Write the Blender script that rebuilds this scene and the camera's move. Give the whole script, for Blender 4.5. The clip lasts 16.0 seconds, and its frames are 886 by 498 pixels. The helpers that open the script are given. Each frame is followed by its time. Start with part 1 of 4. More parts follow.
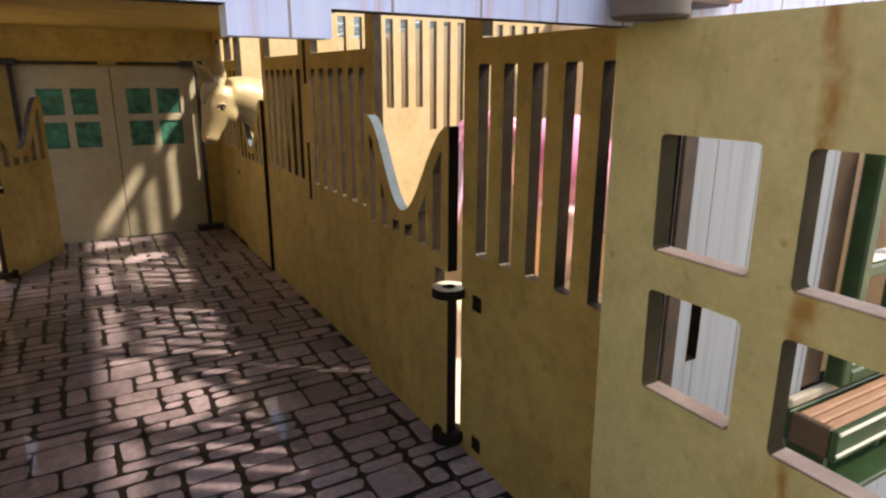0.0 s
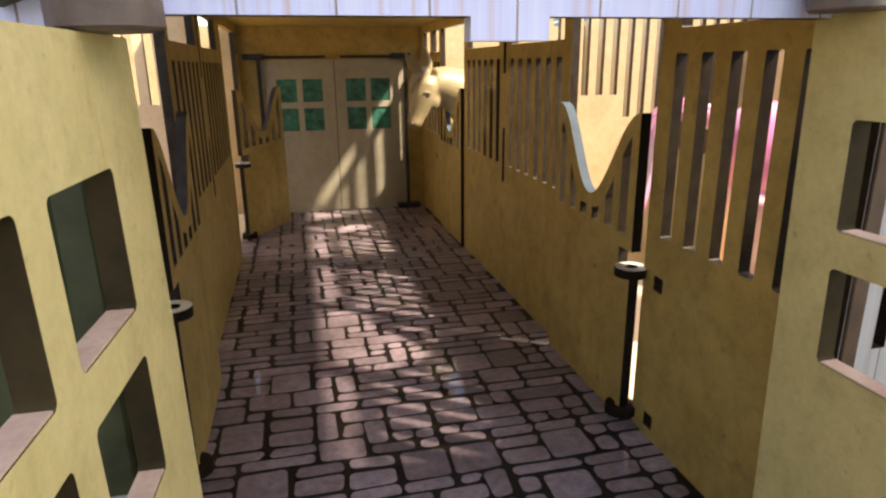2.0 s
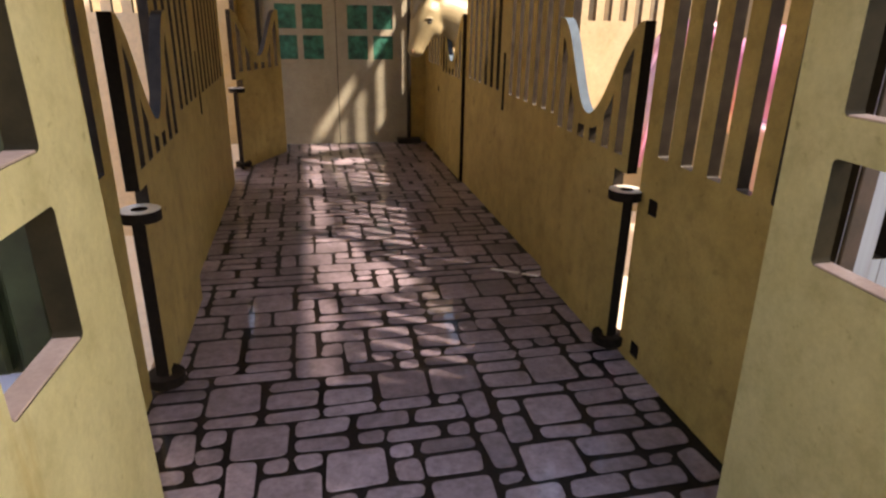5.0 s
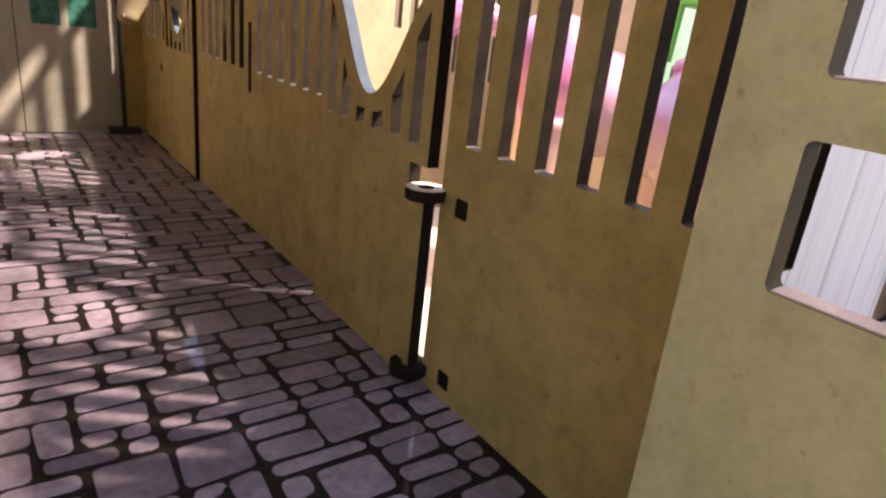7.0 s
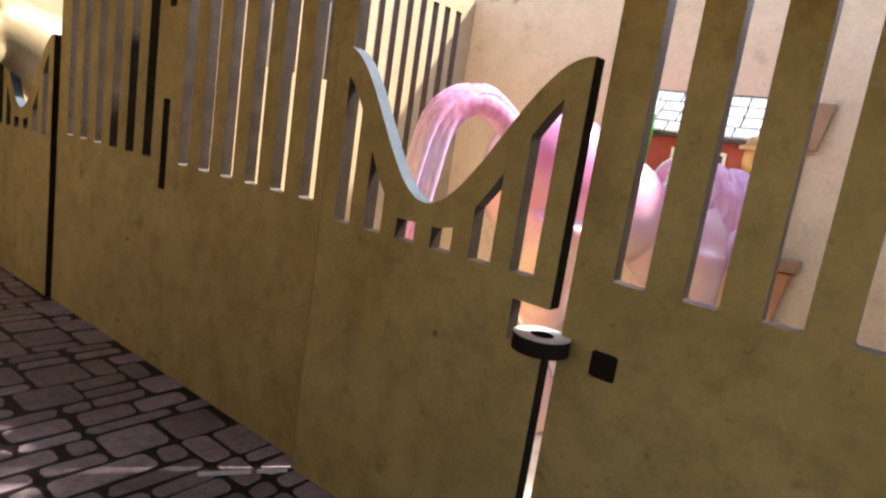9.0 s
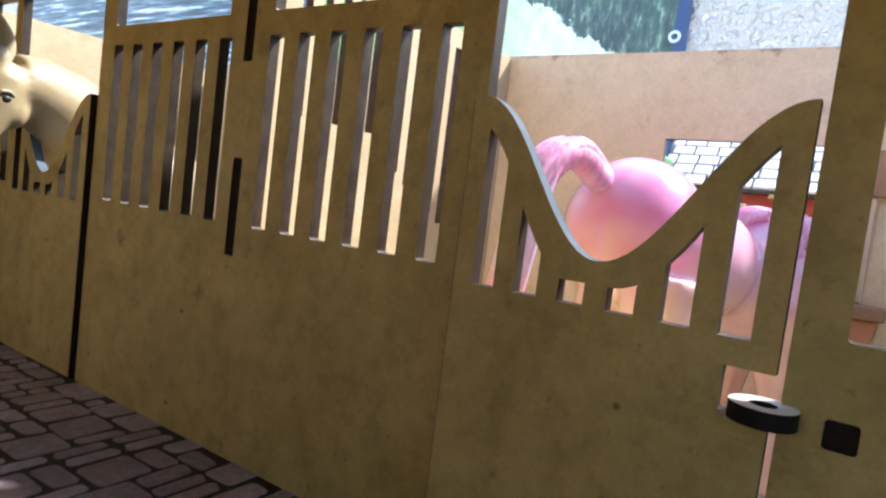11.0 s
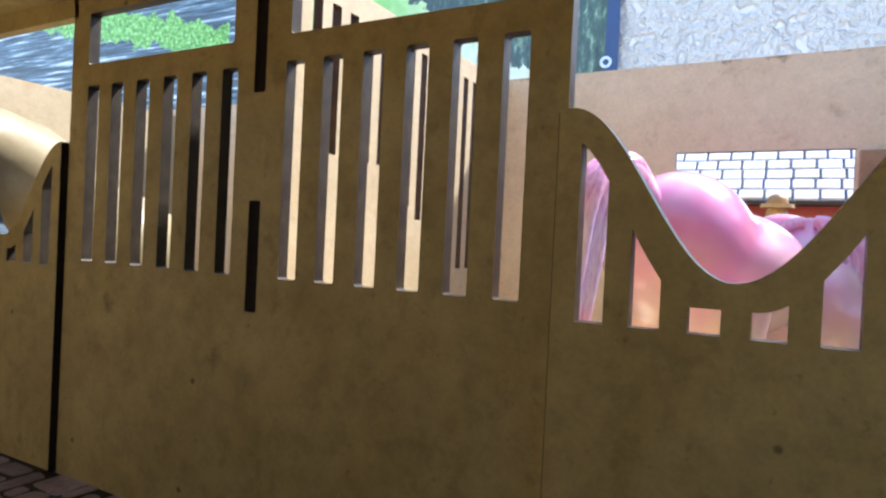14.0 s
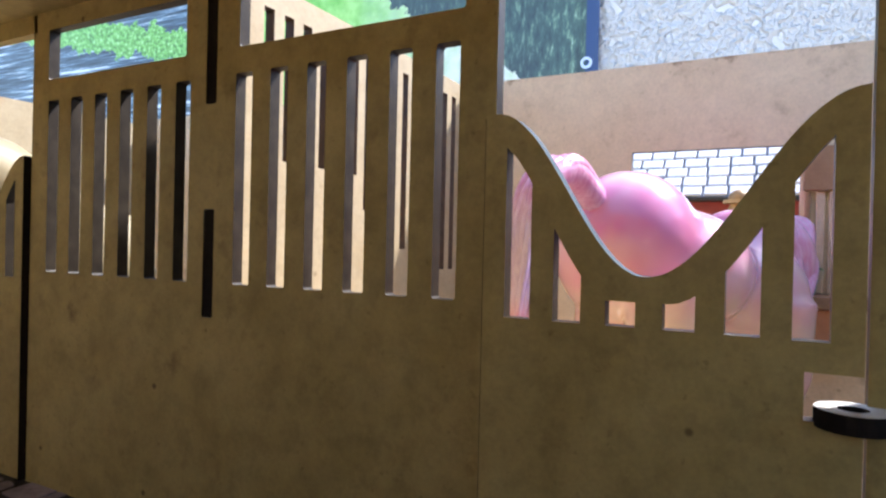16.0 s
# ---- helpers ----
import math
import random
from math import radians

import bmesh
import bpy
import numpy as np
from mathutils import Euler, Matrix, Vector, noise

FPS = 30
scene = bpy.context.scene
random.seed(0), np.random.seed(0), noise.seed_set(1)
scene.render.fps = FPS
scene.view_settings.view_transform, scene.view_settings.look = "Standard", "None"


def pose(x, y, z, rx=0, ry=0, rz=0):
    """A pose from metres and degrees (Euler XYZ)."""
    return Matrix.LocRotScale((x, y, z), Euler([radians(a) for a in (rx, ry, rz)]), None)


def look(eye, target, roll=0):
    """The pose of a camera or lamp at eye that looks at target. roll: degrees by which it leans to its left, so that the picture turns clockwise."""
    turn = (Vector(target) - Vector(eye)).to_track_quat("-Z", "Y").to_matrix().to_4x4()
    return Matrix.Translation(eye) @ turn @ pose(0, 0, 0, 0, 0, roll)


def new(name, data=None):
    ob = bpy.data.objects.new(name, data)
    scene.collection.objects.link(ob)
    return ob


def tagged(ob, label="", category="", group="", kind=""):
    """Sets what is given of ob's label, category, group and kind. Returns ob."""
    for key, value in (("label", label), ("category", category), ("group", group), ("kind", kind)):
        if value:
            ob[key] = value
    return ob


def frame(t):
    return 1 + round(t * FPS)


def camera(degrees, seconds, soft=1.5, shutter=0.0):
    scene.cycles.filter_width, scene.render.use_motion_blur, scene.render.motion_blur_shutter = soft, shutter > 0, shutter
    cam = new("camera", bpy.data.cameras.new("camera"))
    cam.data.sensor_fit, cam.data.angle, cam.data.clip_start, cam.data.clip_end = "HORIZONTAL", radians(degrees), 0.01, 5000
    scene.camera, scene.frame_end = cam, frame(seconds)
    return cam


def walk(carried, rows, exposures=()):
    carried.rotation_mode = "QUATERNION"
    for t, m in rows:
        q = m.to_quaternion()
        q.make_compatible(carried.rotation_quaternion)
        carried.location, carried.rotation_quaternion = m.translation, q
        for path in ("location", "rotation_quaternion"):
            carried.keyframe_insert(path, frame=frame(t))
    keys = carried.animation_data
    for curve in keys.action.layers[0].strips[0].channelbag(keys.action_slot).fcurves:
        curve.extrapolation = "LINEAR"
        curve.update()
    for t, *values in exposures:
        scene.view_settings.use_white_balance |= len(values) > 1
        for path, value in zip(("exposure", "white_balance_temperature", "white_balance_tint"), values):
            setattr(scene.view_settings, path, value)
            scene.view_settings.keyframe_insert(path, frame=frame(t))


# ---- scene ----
cam = camera(70.69, 16.0, 2.4)
PATH = [
    (0, (-0.01320, -0.00495, 0.12069), (0.46739, 0.83084, -0.14480), 0.30),
    (0.5, (-0.01922, -0.01620, 0.12699), (0.35174, 0.87149, -0.14577), -0.14),
    (1, (-0.02118, -0.01744, 0.12068), (0.26550, 0.89908, -0.15826), -0.29),
    (1.5, (-0.02422, -0.01810, 0.12017), (0.21239, 0.91147, -0.16252), -0.46),
    (2, (-0.02272, -0.02145, 0.12168), (0.19085, 0.91360, -0.16128), -0.64),
    (2.5, (-0.01565, -0.02115, 0.13253), (0.18328, 0.91789, -0.14790), -1.19),
    (2.8, (-0.01560, -0.02092, 0.13780), (0.18032, 0.91981, -0.13903), -1.28),
    (3, (-0.01354, -0.02051, 0.13497), (0.18180, 0.91951, -0.14468), -1.46),
    (3.5, (-0.01495, -0.02603, 0.11689), (0.17554, 0.91200, -0.17263), -0.84),
    (3.7, (-0.01583, -0.02303, 0.11078), (0.17187, 0.91252, -0.18841), 0.05),
    (5.8, (-0.01087, -0.01285, 0.10602), (0.20250, 0.88985, -0.26764), 1.86),
    (6, (-0.00862, -0.00830, 0.10312), (0.25519, 0.88191, -0.26828), 3.04),
    (6.5, (-0.00570, 0.00979, 0.10016), (0.43500, 0.83267, -0.25853), 4.83),
    (7, (-0.00720, 0.02831, 0.09597), (0.56037, 0.78081, -0.23811), 6.60),
    (7.5, (-0.00781, 0.04847, 0.08944), (0.65602, 0.72942, -0.21980), 7.82),
    (7.8, (-0.00821, 0.06051, 0.08753), (0.69626, 0.71089, -0.19659), 8.46),
    (8, (-0.00864, 0.06697, 0.08742), (0.71184, 0.70726, -0.17893), 8.76),
    (8.5, (-0.01885, 0.08289, 0.08861), (0.72872, 0.71239, -0.12318), 8.92),
    (9, (-0.01955, 0.10584, 0.08956), (0.76849, 0.69674, -0.08315), 8.59),
    (9.5, (-0.01998, 0.11943, 0.08753), (0.79610, 0.67894, -0.05731), 8.00),
    (10, (-0.02925, 0.12657, 0.08344), (0.79961, 0.67552, -0.02441), 8.72),
    (10.2, (-0.03151, 0.13232, 0.08246), (0.80253, 0.67602, -0.01114), 8.93),
    (12.3, (-0.03407, 0.15444, 0.08506), (0.80558, 0.69432, 0.02588), 2.42),
    (12.5, (-0.02791, 0.15786, 0.08428), (0.82829, 0.67213, 0.03462), 2.75),
    (13, (-0.02990, 0.17533, 0.08087), (0.83509, 0.67592, 0.04618), 2.69),
    (13.5, (-0.03233, 0.17846, 0.08070), (0.84154, 0.66403, 0.05715), 3.09),
    (14, (-0.03321, 0.18020, 0.08057), (0.84406, 0.66007, 0.06975), 2.76),
    (14.5, (-0.03098, 0.18066, 0.08070), (0.84998, 0.65379, 0.07291), 2.25),
    (15, (-0.02637, 0.18037, 0.08085), (0.85583, 0.65113, 0.07102), 1.47),
    (15.5, (-0.02945, 0.17670, 0.08075), (0.85387, 0.64539, 0.07168), 1.10),
    (16, (-0.03306, 0.16770, 0.08077), (0.85101, 0.63502, 0.07496), 1.35),
]
walk(cam, [(t, look(eye, target, roll)) for t, eye, target, roll in PATH],
     [(0.0, 2.12, 8800, 14), (1.5, 2.3, 9200, 15), (2.2, 2.22, 8800, 15), (2.8, 1.93, 8400, 15), (3.7, 1.86, 9600, 17), (6.0, 2.6, 7700, 23), (7.0, 2.5, 7700, 26), (7.6, 2.42, 7650, 25),
      (8.5, 2.54, 7600, 23), (9.5, 2.36, 6800, 14), (10.2, 2.33, 6550, 13), (12.5, 2.32, 6250, 12), (14.0, 2.1, 6150, 12), (16.0, 2.06, 6100, 14)])

# ---- light ----
SUN_WAY = Vector((-1.0, 0.7, -1.4)).normalized()
world = bpy.data.worlds.new("world")
scene.world = world
world.use_nodes = True
wn = world.node_tree
sky = wn.nodes.new("ShaderNodeTexSky")
sky.sky_type = "NISHITA"
sky.sun_disc = False
sky.sun_elevation = math.asin(-SUN_WAY.z)
sky.sun_rotation = math.atan2(-SUN_WAY.x, -SUN_WAY.y)
bg = wn.nodes["Background"]
bg.inputs["Strength"].default_value = 0.125
wn.links.new(sky.outputs["Color"], bg.inputs["Color"])
sun_data = bpy.data.lights.new("sun", "SUN")
sun_data.energy, sun_data.angle, sun_data.color = 2.7, radians(3.0), (1.0, 0.955, 0.89)
sun = new("sun", sun_data)
sun.matrix_world = look((0.6, -0.3, 1.2), Vector((0.6, -0.3, 1.2)) + SUN_WAY)

# ---- materials ----
CM = 0.01


def material(name, rough=0.6, metal=0.0):
    m = bpy.data.materials.new(name)
    m.use_nodes = True
    nt = m.node_tree
    b = nt.nodes["Principled BSDF"]
    b.inputs["Roughness"].default_value = rough
    b.inputs["Metallic"].default_value = metal
    return m, nt, b


def tex_coord(nt, scale=(1, 1, 1)):
    co = nt.nodes.new("ShaderNodeTexCoord")
    mp = nt.nodes.new("ShaderNodeMapping")
    mp.inputs["Scale"].default_value = scale
    nt.links.new(co.outputs["Object"], mp.inputs["Vector"])
    return mp.outputs["Vector"]


def tex_world(nt):
    """Place in the world, so that wear runs on across separate pieces."""
    return nt.nodes.new("ShaderNodeNewGeometry").outputs["Position"]


def noise_tex(nt, vec, scale, detail=4, rough=0.55):
    n = nt.nodes.new("ShaderNodeTexNoise")
    n.inputs["Scale"].default_value = scale
    n.inputs["Detail"].default_value = detail
    n.inputs["Roughness"].default_value = rough
    nt.links.new(vec, n.inputs["Vector"])
    return n.outputs["Fac"]


def ramp(nt, fac, stops, mode="LINEAR"):
    r = nt.nodes.new("ShaderNodeValToRGB")
    r.color_ramp.interpolation = mode
    el = r.color_ramp.elements
    while len(el) < len(stops):
        el.new(0.5)
    for e, (p, c) in zip(el, stops):
        e.position, e.color = p, (*c, 1)
    nt.links.new(fac, r.inputs["Fac"])
    return r.outputs["Color"]


def mix(nt, a, b, fac, blend="MIX"):
    n = nt.nodes.new("ShaderNodeMix")
    n.data_type, n.blend_type = "RGBA", blend
    for sock, v in ((n.inputs["Factor"], fac), (n.inputs[6], a), (n.inputs[7], b)):
        if isinstance(v, (int, float)):
            sock.default_value = v
        elif isinstance(v, tuple):
            sock.default_value = (*v, 1)
        else:
            nt.links.new(v, sock)
    return n.outputs[2]


def bump(nt, b, fac, strength, dist):
    n = nt.nodes.new("ShaderNodeBump")
    n.inputs["Strength"].default_value = strength
    n.inputs["Distance"].default_value = dist
    nt.links.new(fac, n.inputs["Height"])
    nt.links.new(n.outputs["Normal"], b.inputs["Normal"])


def mottled(name, light, dark, rough=0.6, coarse=55, fine=900, bump_d=0.00008, stain=None, drip=1.0, specks=0.0, rust=0.0, top_stain=0.0):
    """Two scales of blotches, a fine grain bump, and a few stains."""
    m, nt, b = material(name, rough)
    vec = tex_coord(nt)
    c = ramp(nt, noise_tex(nt, vec, coarse, 5), [(0.3, dark), (0.7, light)])
    f = noise_tex(nt, vec, fine, 3, 0.7)
    c = mix(nt, c, ramp(nt, f, [(0.3, (0.86, 0.86, 0.86)), (0.7, (1.06, 1.06, 1.06))]), 0.7, "MULTIPLY")
    if stain:
        s = noise_tex(nt, tex_coord(nt, (1, 1, drip)), coarse * 1.7, 6, 0.65)
        n = nt.nodes.new("ShaderNodeMapRange")
        n.inputs["From Min"].default_value, n.inputs["From Max"].default_value = 0.59, 0.74
        nt.links.new(s, n.inputs["Value"])
        c = mix(nt, c, stain, n.outputs["Result"])
    if specks:
        s = noise_tex(nt, vec, 330, 3, 0.6)
        c = mix(nt, c, ramp(nt, s, [(0.24, (0.62, 0.58, 0.5)), (0.36, (1, 1, 1))]), specks, "MULTIPLY")
        dent = nt.nodes.new("ShaderNodeTexVoronoi")
        dent.inputs["Scale"].default_value = 52
        nt.links.new(vec, dent.inputs["Vector"])
        c = mix(nt, c, ramp(nt, dent.outputs["Distance"], [(0.03, (0.32, 0.27, 0.2)), (0.055, (1, 1, 1))]), specks, "MULTIPLY")
        s = noise_tex(nt, vec, 150, 4, 0.7)
        c = mix(nt, c, ramp(nt, s, [(0.34, (0.84, 0.83, 0.80)), (0.5, (1, 1, 1)), (0.68, (1.1, 1.1, 1.08))]), specks, "MULTIPLY")
    if rust:
        sep = nt.nodes.new("ShaderNodeSeparateXYZ")
        nt.links.new(vec, sep.inputs["Vector"])
        wob = noise_tex(nt, tex_coord(nt, (1, 0.6, 0.25)), 130, 4)
        n = nt.nodes.new("ShaderNodeMath")
        n.operation = "MULTIPLY_ADD"
        n.inputs[1].default_value, n.inputs[2].default_value = 0.011, rust - 0.0055
        nt.links.new(wob, n.inputs[0])
        d = nt.nodes.new("ShaderNodeMath")
        d.operation = "SUBTRACT"
        nt.links.new(sep.outputs["Y"], d.inputs[0])
        nt.links.new(n.outputs[0], d.inputs[1])
        e = nt.nodes.new("ShaderNodeMath")
        e.operation = "ABSOLUTE"
        nt.links.new(d.outputs[0], e.inputs[0])
        n = nt.nodes.new("ShaderNodeMapRange")
        n.inputs["From Min"].default_value, n.inputs["From Max"].default_value = 0.0015, 0.0003
        nt.links.new(e.outputs[0], n.inputs["Value"])
        p = nt.nodes.new("ShaderNodeMath")
        p.operation = "MULTIPLY"
        nt.links.new(n.outputs["Result"], p.inputs[0])
        nt.links.new(ramp(nt, noise_tex(nt, vec, 260, 3), [(0.3, (0.3, 0.3, 0.3)), (0.55, (1, 1, 1))]), p.inputs[1])
        c = mix(nt, c, (0.33, 0.185, 0.05), p.outputs[0])
    if top_stain:
        # scorched and damp marks that creep down from the upper cut edge
        sep = nt.nodes.new("ShaderNodeSeparateXYZ")
        nt.links.new(vec, sep.inputs["Vector"])
        n = nt.nodes.new("ShaderNodeMath")
        n.operation = "MULTIPLY_ADD"
        n.inputs[1].default_value = 0.016
        nt.links.new(noise_tex(nt, vec, 110, 4, 0.7), n.inputs[0])
        nt.links.new(sep.outputs["Z"], n.inputs[2])
        e = nt.nodes.new("ShaderNodeMapRange")
        e.inputs["From Min"].default_value, e.inputs["From Max"].default_value = top_stain + 0.0075, top_stain + 0.011
        nt.links.new(n.outputs[0], e.inputs["Value"])
        c = mix(nt, c, (0.20, 0.11, 0.045), e.outputs["Result"])
    nt.links.new(c, b.inputs["Base Color"])
    bump(nt, b, f, 0.35, bump_d)
    return m


def plain(name, colour, rough=0.5, metal=0.0, vary=0.15, scale=120, coat=0.0):
    m, nt, b = material(name, rough, metal)
    vec = tex_coord(nt)
    lo = tuple(max(0, v * (1 - vary)) for v in colour)
    hi = tuple(min(1, v * (1 + vary)) for v in colour)
    nt.links.new(ramp(nt, noise_tex(nt, vec, scale, 4), [(0.3, lo), (0.7, hi)]), b.inputs["Base Color"])
    b.inputs["Coat Weight"].default_value = coat
    return m


MDF = mottled("fibreboard", (0.515, 0.391, 0.138), (0.395, 0.288, 0.09), 0.62, stain=(0.29, 0.20, 0.062), specks=0.9)
# Same raw fibreboard, lightened: bright stall light is put into its colour.
BRIGHTENED_BOARD = mottled("fibreboard_brightened", (0.78, 0.63, 0.425), (0.70, 0.55, 0.36), 0.62, 45, 900, stain=(0.53, 0.40, 0.25), specks=0.4, top_stain=0.1575)
# Same raw fibreboard, its colour toned down for faces in direct sun.
SUN_TONED_BOARD = mottled("fibreboard_toned_for_sun", (0.44, 0.355, 0.225), (0.37, 0.29, 0.167), 0.62, 45, 900, stain=(0.38, 0.27, 0.14), specks=0.5)
MDF_EDGE = mottled("fibreboard_cut_edge", (0.048, 0.037, 0.026), (0.02, 0.015, 0.011), 0.45, 200, 1500)
MDF_EDGE.node_tree.nodes["Principled BSDF"].inputs["Coat Weight"].default_value = 0.1
MDF_EDGE.node_tree.nodes["Principled BSDF"].inputs["Coat Roughness"].default_value = 0.3
OLIVE = dict(light=(0.56, 0.505, 0.265), dark=(0.46, 0.41, 0.195), rough=0.55, coarse=60, fine=700, stain=(0.38, 0.27, 0.085), drip=0.12, specks=0.8)
CREAM = mottled("cream_painted_fibreboard", **OLIVE)
CREAM_RUST = mottled("cream_painted_fibreboard_rusty", rust=-0.0345, **OLIVE)
SCORCH = mottled("scorched_brown_edge", (0.11, 0.062, 0.04), (0.05, 0.028, 0.02), 0.6, 200, 1200)
BURNT = plain("burnt_edge", (0.016, 0.011, 0.008), 0.8, vary=0.3, scale=600)
for edge_m in (BURNT, MDF_EDGE):
    edge_m.node_tree.nodes["Principled BSDF"].inputs["Specular IOR Level"].default_value = 0.18
BLACK = plain("black_plastic", (0.012, 0.011, 0.01), 0.45)
REAR = mottled("grey_washed_board", (0.40, 0.375, 0.30), (0.33, 0.31, 0.24), 0.5, 40, 700, specks=0.6)


def striped_print(name, base, stripe, plank, pitch, seam_pitch, rough=0.5):
    """Printed boarding: fine vertical streaks in x, with a dark joint every seam_pitch metres."""
    m, nt, b = material(name, rough)
    co = nt.nodes.new("ShaderNodeTexCoord")
    sep = nt.nodes.new("ShaderNodeSeparateXYZ")
    nt.links.new(co.outputs["Object"], sep.inputs["Vector"])
    mp = nt.nodes.new("ShaderNodeMapping")
    mp.inputs["Scale"].default_value = (1 / pitch, 1 / pitch, 12)
    nt.links.new(co.outputs["Object"], mp.inputs["Vector"])
    c = ramp(nt, noise_tex(nt, mp.outputs["Vector"], 1.0, 4, 0.6), [(0.33, stripe), (0.46, base), (0.72, plank)])
    mod = nt.nodes.new("ShaderNodeMath")
    mod.operation = "PINGPONG"
    mod.inputs[1].default_value = seam_pitch / 2
    off = nt.nodes.new("ShaderNodeMath")
    off.operation = "SUBTRACT"
    off.inputs[1].default_value = 0.0082
    nt.links.new(sep.outputs["X"], off.inputs[0])
    nt.links.new(off.outputs[0], mod.inputs[0])
    less = nt.nodes.new("ShaderNodeMath")
    less.operation = "LESS_THAN"
    less.inputs[1].default_value = 0.00016
    nt.links.new(mod.outputs[0], less.inputs[0])
    c = mix(nt, c, tuple(v * 0.45 for v in stripe), less.outputs[0])
    nt.links.new(c, b.inputs["Base Color"])
    return m


GREY_BOARD = striped_print("grey_board_print", (0.27, 0.30, 0.345), (0.225, 0.235, 0.26), (0.315, 0.355, 0.41), 0.0022, 0.0124)
LAVENDER = striped_print("pale_board_print", (0.58, 0.65, 0.95), (0.58, 0.48, 0.62), (0.66, 0.74, 0.98), 0.0015, 0.0124)


def red_wood_print():
    """Upright printed planks about 8 mm wide, each of its own red or near-black tone, with streaks."""
    m, nt, b = material("red_wood_print", 0.42)
    vec = tex_coord(nt, (1, 1, 0.12))
    co = nt.nodes.new("ShaderNodeTexCoord")
    sep = nt.nodes.new("ShaderNodeSeparateXYZ")
    nt.links.new(co.outputs["Object"], sep.inputs["Vector"])
    n = nt.nodes.new("ShaderNodeMath")
    n.operation = "SNAP"
    n.inputs[1].default_value = 0.0083
    nt.links.new(sep.outputs["X"], n.inputs[0])
    w = nt.nodes.new("ShaderNodeTexWhiteNoise")
    w.noise_dimensions = "1D"
    nt.links.new(n.outputs[0], w.inputs["W"])
    c = ramp(nt, w.outputs["Value"], [(0.0, (0.06, 0.05, 0.07)), (0.34, (0.13, 0.06, 0.06)), (0.45, (0.40, 0.15, 0.11)), (0.75, (0.50, 0.20, 0.14)), (1.0, (0.58, 0.31, 0.22))])
    s = noise_tex(nt, vec, 330, 3, 0.6)
    c = mix(nt, c, ramp(nt, s, [(0.36, (0.16, 0.15, 0.19)), (0.5, (0.9, 0.9, 0.9)), (0.7, (1.3, 1.25, 1.2))]), 0.95, "MULTIPLY")
    nt.links.new(c, b.inputs["Base Color"])
    return m


RED_WOOD = red_wood_print()


def cobble_material():
    m, nt, b = material("glossy_cobble_print", 0.5)
    vec = tex_coord(nt)
    info = nt.nodes.new("ShaderNodeObjectInfo")
    geo = nt.nodes.new("ShaderNodeNewGeometry")
    c = ramp(nt, info.outputs["Random"], [(0.0, (0.18, 0.151, 0.174)), (0.5, (0.255, 0.213, 0.245)), (1.0, (0.33, 0.28, 0.32))])
    c = mix(nt, c, ramp(nt, geo.outputs["Random Per Island"], [(0.0, (0.85, 0.83, 0.82)), (1.0, (1.1, 1.08, 1.1))]), 1.0, "MULTIPLY")
    f = noise_tex(nt, tex_world(nt), 330, 6, 0.72)
    c = mix(nt, c, ramp(nt, f, [(0.3, (0.58, 0.56, 0.56)), (0.7, (1.28, 1.27, 1.29))]), 0.9, "MULTIPLY")
    g = noise_tex(nt, tex_world(nt), 34, 4, 0.6)
    c = mix(nt, c, ramp(nt, g, [(0.32, (0.78, 0.76, 0.76)), (0.5, (1.05, 1.05, 1.05)), (0.68, (1.4, 1.38, 1.4))]), 1.0, "MULTIPLY")
    nt.links.new(c, b.inputs["Base Color"])
    b.inputs["Coat Weight"].default_value = 0.75
    b.inputs["Coat Roughness"].default_value = 0.05
    return m


COBBLE = cobble_material()
JOINT = plain("dark_joint_print", (0.012, 0.009, 0.009), 0.5, vary=0.4, scale=700, coat=0.2)
JOINT.node_tree.nodes["Principled BSDF"].inputs["Coat Roughness"].default_value = 0.05
JOINT.node_tree.nodes["Principled BSDF"].inputs["Specular IOR Level"].default_value = 0.2

# ---- mesh helpers ----


def obj(name, bm, mats, parent=None, label=""):
    """Links a bmesh, in centimetres, as one mesh object."""
    bmesh.ops.scale(bm, vec=(CM, CM, CM), verts=bm.verts)
    bmesh.ops.recalc_face_normals(bm, faces=bm.faces)
    me = bpy.data.meshes.new(name)
    bm.to_mesh(me)
    bm.free()
    for m in (mats if isinstance(mats, (list, tuple)) else [mats]):
        me.materials.append(m)
    ob = new(name, me)
    if parent is not None:
        ob.parent = parent
    if label:
        ob["label"] = label
    return ob


def part(name, bm, mats, parent, label=""):
    return obj(name, bm, mats, parent, label)


def thing(name, label, category, at=(0, 0, 0), turn=0, group="", kind=""):
    ob = new(name)
    ob.empty_display_size = 0.01
    ob.matrix_basis = pose(at[0] * CM, at[1] * CM, at[2] * CM, 0, 0, turn)
    return tagged(ob, label, category, group, kind)


def smooth(ob, angle=40):
    for p in ob.data.polygons:
        p.use_smooth = True
    ob.data.set_sharp_from_angle(angle=radians(angle))
    return ob


def box(bm, x0, x1, y0, y1, z0, z1, bev=0.0, mat=0):
    r = bmesh.ops.create_cube(bm, size=1)
    vs = r["verts"]
    for v in vs:
        v.co = Vector((x0 + (v.co.x + 0.5) * (x1 - x0), y0 + (v.co.y + 0.5) * (y1 - y0), z0 + (v.co.z + 0.5) * (z1 - z0)))
    fs = {f for v in vs for f in v.link_faces}
    for f in fs:
        f.material_index = mat
    if bev > 0:
        es = list({e for v in vs for e in v.link_edges})
        bmesh.ops.bevel(bm, geom=es, offset=bev, segments=1, affect="EDGES")
    return bm


def boxes(*args, bev=0.0):
    bm = bmesh.new()
    for a in args:
        box(bm, *a, bev=bev)
    return bm


